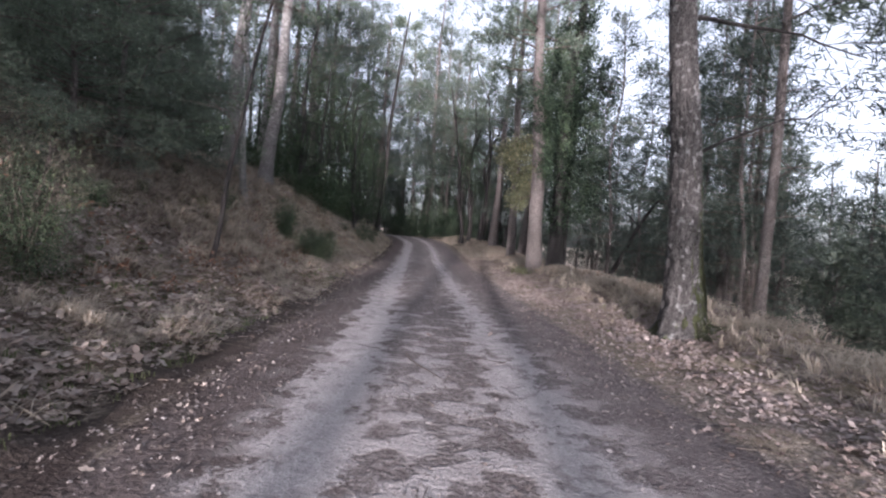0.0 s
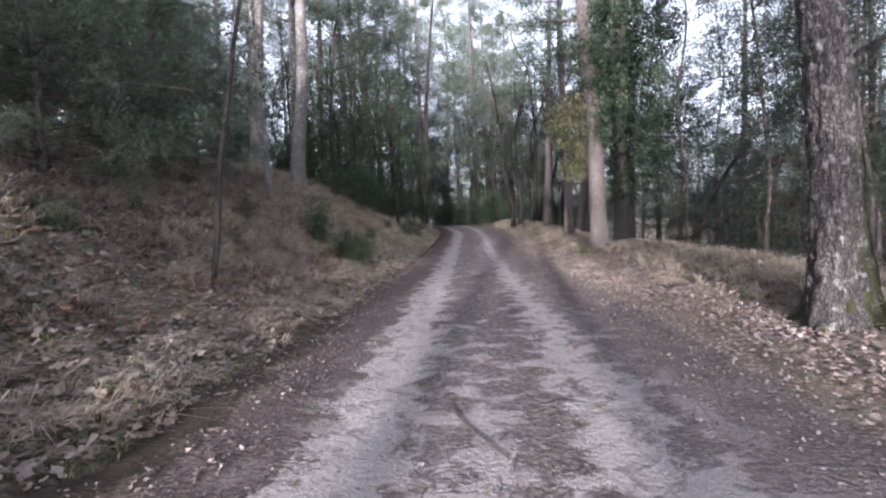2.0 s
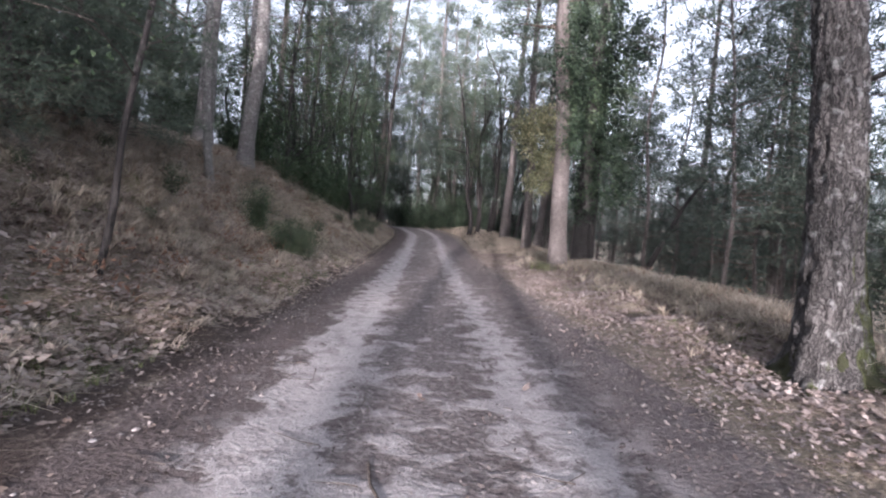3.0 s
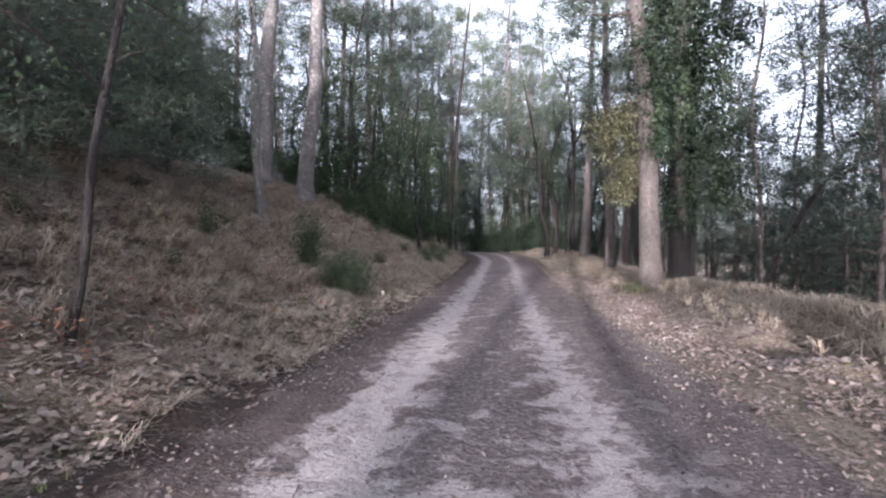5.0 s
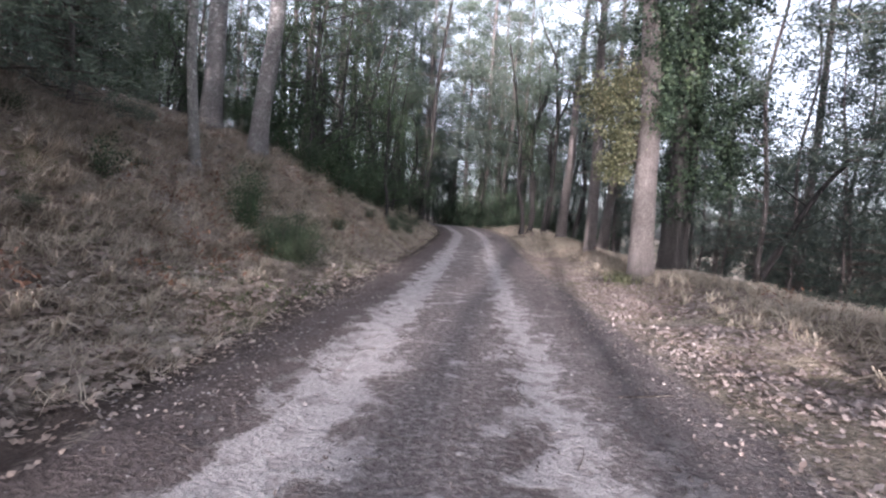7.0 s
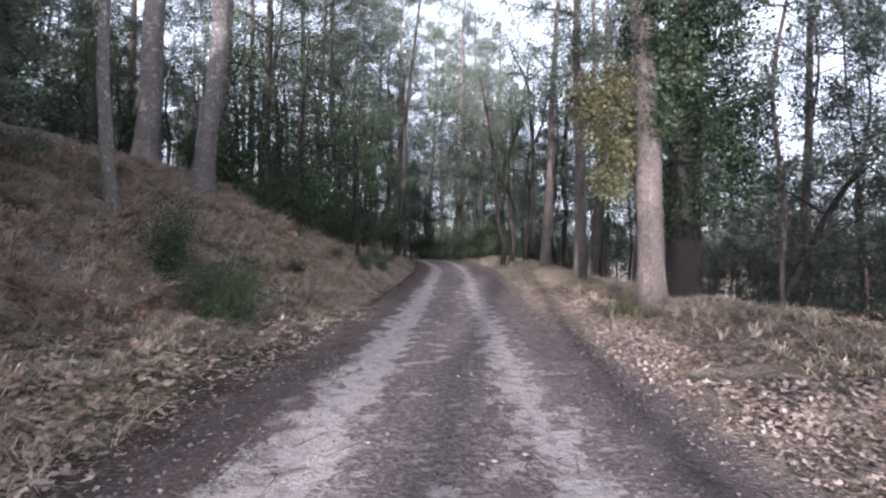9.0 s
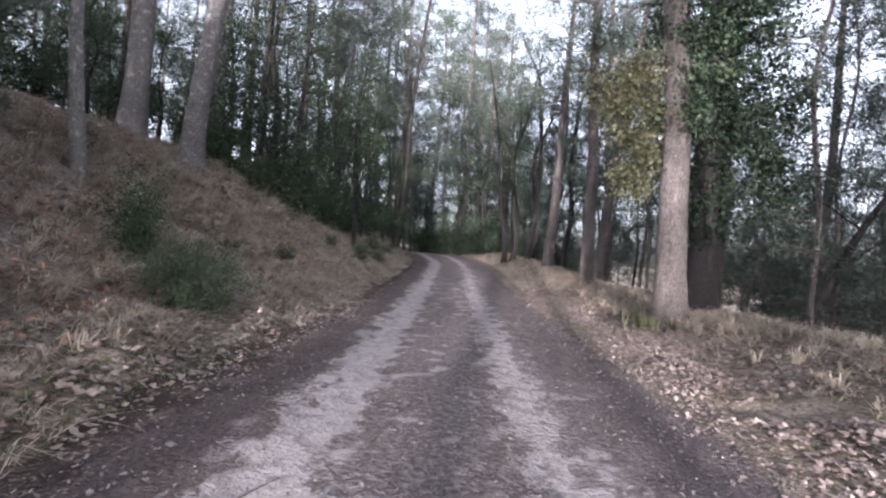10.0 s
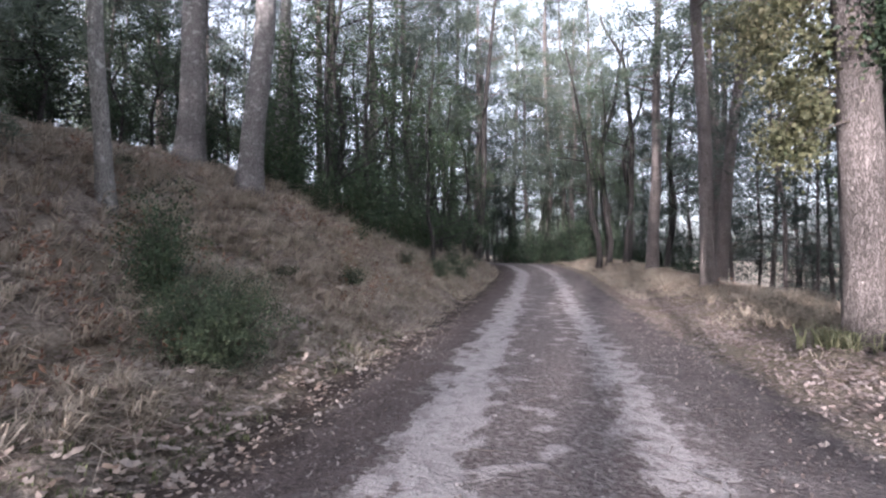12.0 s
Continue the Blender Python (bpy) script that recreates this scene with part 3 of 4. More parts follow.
# ---- broadleaf trees, ivy and shrubs ----
def broadleaf_parts(seed, height, radius, lean=(0, 0), curve=(0, 0), sway=0.3, limbs_n=10, clumps=160, low=0.15, reach=0.28, per=16, size=0.085, spread=0.20, segs=10, rough=0.04, steps=30):
    """Meshes of a broadleaf tree: winding trunk, limbs, and clumps of leaves round the limbs' outer parts."""
    rng = np.random.default_rng(seed)
    line = stem(height, lean, sway, seed, steps, curve)
    r = flare(line[:, 2], radius, height, 0.3)
    trunk = mesh_of("trunk", *tube(sink(line), np.concatenate(([r[0]], r)), segs, rough, 6, seed), True)
    limbs, cents = Heap(), []
    at = lambda h: np.array([np.interp(h, line[:, 2], line[:, 0]), np.interp(h, line[:, 2], line[:, 1]), h])
    for k in range(limbs_n):
        f = low + (0.97 - low) * (k + rng.random()) / limbs_n
        ln = height * reach * (1.15 - 0.7 * f) * rng.uniform(0.6, 1.25)
        pl = limb_line(rng, at(f * height), rng.uniform(0, 6.28), rng.uniform(0.1, 0.8), ln, 7, 0.12)
        limbs.add(*tube(pl, np.linspace(max(0.012, radius * 0.4 * (1 - f * 0.6)), 0.006, 7), 4, cap=False))
        for s in rng.uniform(0.25, 1.05, max(1, clumps // limbs_n)):
            cents.append(pl[0] + (pl[-1] - pl[0]) * s + rng.normal(0, 0.13 * ln + 0.05, 3))
        for _ in range(2):
            p2 = limb_line(rng, pl[rng.integers(2, 6)], rng.uniform(0, 6.28), rng.uniform(0, 0.6), ln * 0.5, 5, 0.1)
            limbs.add(*tube(p2, np.linspace(0.012, 0.004, 5), 3, cap=False))
    out = [trunk, limbs.mesh("branching", True)]
    if clumps:
        v, t = leaves(rng, np.array(cents), spread, per, size)
        out.append(mesh_of("crown", v, None, t))
    return out


def shrub_parts(seed, height, width, stems=9, clumps=120, per=12, size=0.04, spread=0.08, lowest=0.25):
    """A shrub: stems fanning out of one foot, with leaf clumps towards the outside."""
    rng = np.random.default_rng(seed)
    twigs, cents = Heap(), []
    for k in range(stems):
        a, out = 6.283 * k / stems + rng.normal(0, 0.3), rng.uniform(0.2, 1.0)
        s = np.linspace(0, 1, 6)[:, None]
        tip = np.array([math.cos(a) * out * width / 2, math.sin(a) * out * width / 2, height * rng.uniform(0.7, 1.0) * (1.1 - 0.35 * out)])
        pl = tip * s * (0.6 + 0.4 * s) + rng.normal(0, 0.03, (6, 3)) * s
        pl[:, 2] = tip[2] * s[:, 0]
        pl[0, 2] -= 0.08
        twigs.add(*tube(pl, np.linspace(0.014, 0.004, 6), 4))
        for _ in range(clumps // stems):
            u = rng.uniform(lowest, 1.05)
            cents.append(tip * u * (0.6 + 0.4 * u) + rng.normal(0, 0.12, 3) * (width, width, height))
    c = np.array(cents)
    c[:, 2] = np.maximum(c[:, 2], 0.08)
    v, t = leaves(rng, c, spread, per, size)
    return [twigs.mesh("branching", True), mesh_of("foliage", v, None, t)]


def shrub(name, parts, material, x, y, label, category="shrub", turn=0, size=1.0, group=""):
    return tree(name, parts, (TWIG, material), x, y, label, category, group, turn, size, ("branching", "foliage"))


# mossy oak on the right-hand verge
def mossy_oak(x, y):
    rng = np.random.default_rng(3)
    root = new("oak_tree")
    line = stem(11, (-0.085, 0.0), 0.10, 2, 260)
    r = flare(line[:, 2], 0.28, 15, 0.75)
    v, q, t = tube(sink(line), np.concatenate(([r[0] * 1.1], r)), 72, 0.12, 7.5, 4.0)
    # root buttresses
    a = np.arctan2(v[:, 1], v[:, 0])
    low = np.exp(-np.clip(v[:, 2], 0, None) / 0.22)
    k = 1 + low * 0.28 * (np.cos(a * 3 + 0.6) * 0.6 + np.cos(a * 5 + 2.0) * 0.4)
    v[:, 0] *= k
    v[:, 1] *= k
    part("trunk", mesh_of("trunk", v, q, t, True), OAK_BARK, root)
    second = np.stack([np.linspace(0.30, -0.04, 60) + 0.03 * np.sin(np.linspace(0, 5, 60)), np.linspace(-0.02, 0.02, 60), np.linspace(-0.2, 3.3, 60)], 1)
    part("moss_ridge", mesh_of("moss_ridge", *tube(second, np.linspace(0.14, 0.03, 60), 24, 0.45, 4, 9), True), MOSS, root, "green moss growing up the trunk")
    foot = np.stack([np.zeros(14), np.zeros(14), np.linspace(-0.25, 0.5, 14)], 1)
    fv, fq, ft = tube(foot, 0.30 + 0.26 * np.exp(-np.clip(foot[:, 2] + 0.05, 0, None) / 0.16), 48, 0.24, 5.0, 6.0, cap=False)
    part("moss_foot", mesh_of("moss_foot", fv, fq, ft, True), MOSS, root, "green moss round the roots")
    for head, ln in ((-0.15, 1.0), (-1.5, 0.75), (3.6, 0.7)):
        u = np.linspace(0, 1, 14)
        rx, ry = np.cos(head + 0.25 * u) * (0.22 + u * ln), np.sin(head + 0.25 * u) * (0.22 + u * ln)
        rz = land(x + rx, y + ry) - ground_z(x, y) + 0.10 * (1 - u) ** 2 - 0.03
        part("surface_root", mesh_of("surface_root", *tube(np.stack([rx, ry, rz], 1), np.linspace(0.13, 0.03, 14), 12, 0.25, 5.0, head), True), MOSS if head < 0 else OAK_BARK, root)
    for h, head, rise, ln, rad in ((3.05, -0.1, 0.55, 2.6, 0.035), (5.5, -0.15, -0.06, 3.2, 0.045), (5.6, 0.9, 0.7, 3.0, 0.07), (6.5, 4.0, 0.5, 3.0, 0.07)):
        pl = limb_line(rng, np.array([-0.085 * h, 0, h]), head, rise, ln, 9, 0.1)
        limb = part("branch", mesh_of("branch", *tube(pl, np.linspace(rad, 0.008, 9), 7, 0.1), True), DARK_BARK, root)
        for _ in range(3):
            p2 = limb_line(rng, pl[rng.integers(3, 8)], head + rng.uniform(-1, 1), rise + rng.uniform(-0.3, 0.4), ln * 0.4, 6, 0.05)
            part("twig", mesh_of("twig", *tube(p2, np.linspace(0.012, 0.003, 6), 4), True), DARK_BARK, limb)
    root.matrix_basis = pose(x, y, ground_z(x, y))
    tagged(root, "stout oak with rugged lichen-spotted bark and moss at its foot", "tree")


m_, nt_, b_, node_ = shader("moss", 1.0)
co_ = nt_.nodes.new("ShaderNodeTexCoord").outputs["Object"]
nt_.links.new(mixer(nt_, "MIX", (0.018, 0.019, 0.011), (0.046, 0.049, 0.023), noise_of(nt_, co_, 14, 6)), b_.inputs["Base Color"])
bump_to(nt_, b_, noise_of(nt_, co_, 70, 5), 1.0, 0.03)
MOSS = m_
mossy_oak(4.77, 8.72)


# ivy-covered tree behind the roadside pine
def ivy_tree(x, y):
    rng = np.random.default_rng(8)
    root = new("ivy_covered_tree")
    line = stem(15, (0.02, 0), 0.15, 5, 120)
    r = flare(line[:, 2], 0.30, 18, 0.5)
    part("trunk", mesh_of("trunk", *tube(sink(line), np.concatenate(([r[0]], r)), 32, 0.06, 5, 2), True), DARK_BARK, root)
    fork = np.stack([0.34 + 0.02 * np.arange(30) / 4, 0.12 + 0 * np.arange(30.0), np.linspace(-0.3, 8, 30)], 1)
    part("side_stem", mesh_of("side_stem", *tube(fork, np.linspace(0.17, 0.07, 30), 14, 0.08, 5, 3), True), DARK_BARK, root)
    cents = []
    for _ in range(560):
        h = 1.7 + 11 * rng.random() ** 0.9
        a = rng.uniform(0, 6.28)
        d = rng.uniform(0.3, 0.75) * (1 + 0.5 * vnoise(h * 0.8, a * 1.2))
        cents.append((0.02 * h + math.cos(a) * d, math.sin(a) * d, h))
    for bx, by, bz, rx, rz, n in ((1.0, -0.3, 3.3, 0.9, 1.0, 230), (1.4, 0.0, 4.9, 1.1, 1.1, 220), (0.5, -0.4, 5.6, 1.0, 1.3, 220), (0.9, 0, 7.5, 1.2, 1.4, 220), (-0.8, 0.3, 6.8, 0.7, 1.2, 110), (1.9, 0.5, 8.6, 1.1, 1.2, 160), (0.2, 0, 10.5, 1.5, 1.6, 200)):
        g = rng.normal(0, 0.5, (n, 3)) * (rx, 0.8, rz) + (bx, by, bz)
        cents.extend(map(tuple, g))
    cents = np.array(cents)
    hug = []
    for h in np.linspace(1.5, 9.0, 420):
        a = rng.uniform(0, 6.28)
        hug.append((0.02 * h + math.cos(a) * 0.33, math.sin(a) * 0.33, h))
    cents = cents[vnoise(cents[:, 0] * 1.6, cents[:, 1] * 1.6, cents[:, 2] * 1.6) > -0.22]
    v, t = leaves(rng, np.concatenate([cents, np.array(hug)]), 0.11, 13, 0.10, 0.85)
    part("ivy", mesh_of("ivy", v, None, t), IVY, root, "dense dark green ivy")
    for k in range(9):
        pl = limb_line(rng, np.array([0.1, 0, 3.0 + k * 0.8]), rng.uniform(-0.9, 0.9) + (3.1 if k % 3 == 2 else 0), 0.35, rng.uniform(1.2, 2.4), 7, 0.25)
        part("branch", mesh_of("branch", *tube(pl, np.linspace(0.04, 0.008, 7), 5), True), DARK_BARK, root)
    root.matrix_basis = pose(x, y, ground_z(x, y))
    tagged(root, "dark trunk smothered in glossy green ivy", "tree")


ivy_tree(6.13, 22.27)


def hanging_ivy(name, x, y, z, blobs, material, label, seed):
    """Ivy growing on the upper trunk of a pine and hanging out to one side, with its own stems."""
    rng = np.random.default_rng(seed)
    root = new(name)
    cents, first = [], None
    for k, (bx, by, bz, s, n) in enumerate(blobs):
        cents.extend(map(tuple, rng.normal(0, 0.42, (n, 3)) * s + (bx, by, bz)))
        pl = np.array([[0.0, 0, bz + 0.5], [bx * 0.4, by * 0.4, bz + 0.6], [bx * 0.8, by * 0.8, bz + 0.25], [bx, by, bz - 0.2]])
        part("stem", mesh_of("stem", *tube(pl, [0.03, 0.02, 0.014, 0.006], 5), True), TWIG, root)
    v, t = leaves(rng, np.array(cents), 0.12, 13, 0.09, 0.8)
    part("foliage", mesh_of("foliage", v, None, t), material, root)
    root.matrix_basis = pose(x, y, z)
    tagged(root, label, "ivy")


z1 = ground_z(4.93, 20.98)
hanging_ivy("ivy", 4.93, 20.98, z1, [(-0.5, 0.35, 3.6, 0.45, 60), (-0.75, 0.5, 3.0, 0.38, 40), (-0.45, 0.3, 4.5, 0.5, 55), (-0.85, 0.5, 4.0, 0.42, 45), (-1.2, 0.45, 4.6, 0.5, 60), (-1.45, 0.4, 5.1, 0.5, 55), (-0.8, 0.3, 5.3, 0.55, 80), (-1.05, 0.45, 3.2, 0.3, 30)], SUNLIT_YELLOW, "yellowish green ivy hanging from a pine trunk, its colour brightened as if sunlit", 31)
hanging_ivy("ivy", 4.93, 20.98, z1, [(0.1, -0.2, 4.3, 0.45, 60), (0.1, -0.1, 5.0, 0.5, 90), (0.0, 0, 6.0, 0.6, 110), (-0.1, -0.1, 7.2, 0.7, 110), (0.2, 0.1, 8.6, 0.8, 120)], IVY, "dark ivy climbing the upper trunk of a pine", 32)

# pale thin tree and leaning sapling on the bank
tree("birch_tree", broadleaf_parts(61, 10, 0.135, (-0.055, 0.0), (-0.2, 0), 0.22, 8, 70, 0.5, 0.2, segs=20, rough=0.07, steps=80), (GREY_BARK, TWIG, HOLM), -6.65, 19.7, "thin pale-barked crooked tree on the bank", "tree")
tree("leaning_sapling", broadleaf_parts(62, 7.5, 0.052, (0.13, 0.05), (0, 0), 0.12, 9, 18, 0.3, 0.2, segs=10), (DARK_BARK, TWIG, HOLM), -3.92, 9.95, "thin dark sapling leaning over the bank", "tree")

# dark winding trees past the pines, right of the bend
for k, (x, y, h, ln, cv) in enumerate([(4.0, 46.5, 14, (-0.05, 0), (-1.2, 0)), (4.7, 47.5, 15, (0.02, 0), (0.5, 0)), (5.6, 46.0, 16, (-0.03, 0), (-0.4, 0)), (6.3, 49.0, 15, (0.03, 0), (0.8, 0)), (5.1, 52.0, 14, (-0.02, 0), (-0.6, 0)), (7.6, 44.5, 15, (0.05, 0), (1.2, 0)), (8.6, 50.0, 15, (0.0, 0), (-1.0, 0))]):
    tree("winding_tree", broadleaf_parts(70 + k, h, 0.19, ln, cv, 0.8, 13, 210, 0.25, 0.2, 12, 0.10, 0.3), (DARK_BARK, DARK_BARK, HOLM), x, y, "dark winding trunk with sparse foliage beside the bend", "tree", "winding trees by the bend")

# leaning dead trunk in the right-hand wood
dead = new("leaning_dead_trunk")
pl = np.stack([np.linspace(0, 2.6, 20) + 0.1 * np.sin(np.linspace(0, 6, 20)), np.linspace(0, -0.5, 20), np.linspace(-0.4, 4.6, 20) + 0.15 * np.sin(np.linspace(0, 4, 20))], 1)
part("trunk", mesh_of("trunk", *tube(pl, np.linspace(0.14, 0.05, 20), 12, 0.08), True), DARK_BARK, dead)
for s in (9, 13, 16):
    p2 = limb_line(np.random.default_rng(s), pl[s], s * 0.7, 0.8, 1.3, 5)
    part("branch", mesh_of("branch", *tube(p2, np.linspace(0.03, 0.006, 5), 5), True), DARK_BARK, dead)
dead.matrix_basis = pose(8.3, 23.0, ground_z(8.3, 23.0))
tagged(dead, "dead leaning trunk with bare snags in the wood", "tree")

# evergreen understorey
evergreen = [broadleaf_parts(80 + k, h, r, (random.uniform(-0.03, 0.03), 0), (0, 0), 0.3, 22, 210, 0.04, 0.26, 15, 0.092, 0.2) for k, (h, r) in enumerate([(8, 0.11), (6.5, 0.09), (9, 0.12), (5, 0.07)])]
# copies for beyond y 53, where darker ivy colour stands in for deep shade
bend = [[me.copy() for me in parts] for parts in evergreen]
EVERGREENS = "evergreens of the undergrowth"
spots = [(-7.6, 32.5), (-6.2, 33.0), (-5.6, 35.5), (-8.6, 35.0), (-5.0, 38.5), (-7.0, 37.0), (-4.8, 41.0), (-6.4, 41.5), (-9.5, 39.0), (-5.6, 45.0), (-7.5, 47.0), (-6.6, 51.0),
         (-10.8, 33.5), (-12.5, 36.0), (-11.5, 41.0), (-9.0, 44.0), 
         (-5.0, 62.0), (-2.5, 63.0), (0.5, 61.0), (2.5, 63.5), (-0.8, 65.5), (4.5, 60.0), (3.0, 57.0), (-7.5, 66.0), (6.8, 57.0), (1.8, 58.5),
        
         (-12.0, 64.0), (-9.5, 68.0), (-4.0, 68.0), (0.8, 69.0), (4.0, 67.0), (7.5, 63.0), (-10.5, 54.0), (0.9, 57.0), (2.6, 55.5), (-0.6, 59.6), (-2.4, 62.2), (-4.2, 65.2), (4.2, 55.0), (1.4, 60.8), (5.8, 54.0), (-0.9, 62.8),
         # the eight with negative y are added unseen, to keep low sun off the road
         (1.5, -26.0), (3.5, -25.0), (5.5, -27.0), (-0.5, -27.5), (7.5, -24.0), (2.5, -29.0), (6.0, -16.0), (9.0, -14.5), (-6.7, 28.4), (-8.1, 29.0), (-5.9, 30.6), (-9.2, 31.2), (-7.0, 30.2), (-4.4, 36.5), (-4.3, 34.2), (-4.2, 43.2), (10.0, 58.0)]
for k, (x, y) in enumerate(spots):
    tree("evergreen_tree", (bend if y > 53 else evergreen)[k % 4], (DARK_BARK, DARK_BARK, IVY if y > 53 else HOLM), x, y, "dense dark evergreen with foliage down to the ground", "tree", EVERGREENS, k * 77, 0.85 + (k * 37 % 10) / 25)

for k, (x, y) in enumerate([(-10.4, 14.0), (-11.2, 17.4), (-10.9, 20.6), (-12.2, 23.4), (-12.0, 27.0), (-12.9, 19.6), (-13.4, 30.0), (-11.6, 30.4), (-14.2, 25.4), (-12.6, 15.2), (-10.6, 24.2)]):
    tree("evergreen_tree", evergreen[(1, 3, 0)[k % 3]], (DARK_BARK, DARK_BARK, HOLM), x, y, "dense dark evergreen with foliage down to the ground", "tree", EVERGREENS, k * 97, 0.62 + (k * 37 % 10) / 28)

# four more added out of view, only to shade the oak and the verge
for k, (x, y) in enumerate([(3.9, -9.0), (5.4, -11.5), (7.0, -9.0), (4.2, -14.0)]):
    tree("evergreen_tree", evergreen[1], (DARK_BARK, DARK_BARK, HOLM), x, y, "dense dark evergreen with foliage down to the ground", "tree", EVERGREENS, k * 77, 0.88)

# young pines with low branches, on the bank and in the wood below the road
young = [pine_parts(90 + k, h, 0.09, 0.06, (0, 0), spread=sp, tufts=0.95, dead=10, needle=(8, 0.42, 0.034)) for k, (h, sp) in enumerate([(8.5, 1.7), (7, 1.8), (10, 1.4)])]
spots = [(-7.0, 8.0), (-6.9, 10.4), (-7.2, 12.6), (-7.7, 15.0), (-7.2, 5.6), (-9.2, 8.9), (-10.6, 12.0), (-12.0, 16.5), (-9.0, 5.6), (-12.5, 9.0), (-10.0, 2.0), (-13.0, 21.5), (-14.5, 13.0), (-16.5, 19.5), (-17.5, 27.0), (-18.5, 33.0),
         (20.5, 24.0), (-7.9, 17.2)]
close = [pine_parts(95 + k, h, 0.07, 0.02, (0, 0), spread=sp, tufts=1.35, dead=30, needle=(12, 0.20, 0.010)) for k, (h, sp) in enumerate([(6.2, 2.0), (5.2, 2.3)])]
for k, (x, y) in enumerate(spots):
    tree("young_pine", close[k % 2] if k < 9 or k == 17 else young[k % 3], (PINE_BARK, TWIG, NEEDLES), x, y, "young pine with drooping low branches and dead twigs", "tree", "young pines", k * 67, 0.8 + (k * 53 % 10) / 22)

# shrubs
shrub("shrub", shrub_parts(1, 1.1, 1.5, 34, 1000, 22, 0.034, 0.06, 0.3), HEATH, -3.5, 17.9, "rounded green heath shrub at the foot of the bank")
shrub("shrub", shrub_parts(2, 1.45, 0.95, 13, 330, 16, 0.048, 0.08, 0.15), HOLM, -4.7, 18.5, "dark leafy shrub on the bank")
shrub("shrub", shrub_parts(3, 1.9, 1.5, 20, 620, 18, 0.032, 0.08, 0.05), HEATH, -4.5, 6.1, "tall feathery green shrub on the bank")
shrub("shrub", shrub_parts(4, 0.6, 0.7, 8, 60, 12, 0.05, 0.07, 0.2), HOLM, -5.6, 15.2, "low dark shrub among dry grass")
shrub("shrub", shrub_parts(5, 1.5, 1.3, 12, 40, 8, 0.04, 0.1, 0.4), SHRUB, 6.3, 9.3, "nearly bare twiggy shrub beside the oak")
low = shrub_parts(6, 0.7, 1.0, 9, 110, 14, 0.05, 0.09, 0.15)
for k, (x, y) in enumerate([(-5.2, 27.5), (-4.2, 29.5), (-3.9, 33.0), (-3.7, 36.0), (8.8, 13.0), (-8.6, 13.8), (-3.4, 39.5), (7.8, 37.5), (-3.3, 31.0), (-3.2, 34.6), (-5.4, 24.6), (-5.0, 13.2), (-5.9, 11.2), (-6.3, 17.0), (-4.6, 21.8), (-6.9, 14.8), (-5.2, 8.6), (-7.4, 20.8), (-4.1, 24.0)]):
    shrub("shrub", low, HOLM, x, y, "low leafy evergreen shrub", "shrub", k * 50, (0.7 if abs(x) > 7.5 or y > 27 else 0.3) + (k * 31 % 10) / 22, "low shrubs")


thicket = shrub_parts(7, 2.6, 3.0, 16, 290, 11, 0.13, 0.25, 0.05)
# the first twenty get the darker ivy colour as painted shade, the rest don't
bank_thicket = [me.copy() for me in thicket]
for k, (x, y) in enumerate([(1.2, 55.6), (3.2, 53.8), (-0.8, 58.2), (5.0, 52.6), (2.2, 58.0), (-2.6, 60.8), (7.0, 51.5), (0.2, 60.8), (4.6, 56.4), (-8.4, 53.0), (-5.6, 47.4), (-5.0, 49.8), (8.6, 48.6), (9.4, 44.0), (-13.5, 24.0), (-15.0, 28.5), (-14.5, 33.0), (-13.0, 37.5), (-16.0, 20.0), (-12.8, 30.5), (-6.6, 27.6), (-7.9, 27.8), (-5.7, 29.6), (-6.9, 31.8), (-5.2, 32.2), (-5.0, 35.2), (-4.7, 38.4), (-9.4, 28.6)]):
    shrub("thicket", thicket if k < 20 else bank_thicket, IVY if k < 20 else HOLM, x, y, "dense dark evergreen thicket under the trees", "shrub", k * 40, (0.85 if k < 20 else 0.5) + (k * 29 % 10) / 18, "evergreen thickets")


# fern-like grass beside the pine
def blades(rng, base, n, length, width, lean=0.5, flop=0.6, down=0.0):
    """Arching blades out of the points in base, two bends each."""
    m = len(base) * n
    b = np.repeat(base, n, 0) + rng.normal(0, 0.025, (m, 3)) * (1, 1, 0)
    a = rng.uniform(0, 6.283, m)
    out = np.stack([np.cos(a) + down, np.sin(a), np.zeros(m)], 1)
    out /= np.linalg.norm(out, axis=1)[:, None] + 0.05
    side = np.stack([-np.sin(a), np.cos(a), np.zeros(m)], 1) * (width * rng.uniform(0.6, 1.3, m))[:, None]
    ln, le, fl = (length * rng.uniform(0.5, 1.3, m))[:, None], (lean * rng.uniform(0.3, 1.4, m))[:, None], (flop * rng.uniform(0.3, 1.3, m))[:, None]
    up = np.array([0, 0, 1.0])
    p1 = b + (out * le * 0.5 + up * 0.6) * ln * 0.6
    p2 = p1 + (out * (le + fl * 0.6) + up * (0.45 - fl * 0.75)) * ln * 0.6
    v = np.stack([b - side - up * 0.02, b + side - up * 0.02, p1 + side * 0.8, p1 - side * 0.8, p2], 1).reshape(-1, 3)
    i = np.arange(m)[:, None] * 5
    return v, np.concatenate([i + [[0, 1, 2, 3]]]), np.concatenate([i + [[3, 2, 4]]])


rng = np.random.default_rng(17)
sedge = new("sedge_clump")
part("tuft", mesh_of("tuft", *blades(rng, rng.normal(0, 0.16, (24, 3)) * (1, 1, 0), 15, 0.72, 0.011, 0.6, 0.7)), foliage("sedge_blades", [(0.2, (0.10, 0.11, 0.06)), (0.7, (0.22, 0.225, 0.135)), (0.95, (0.42, 0.41, 0.30))], 0.5, 0.3), sedge)
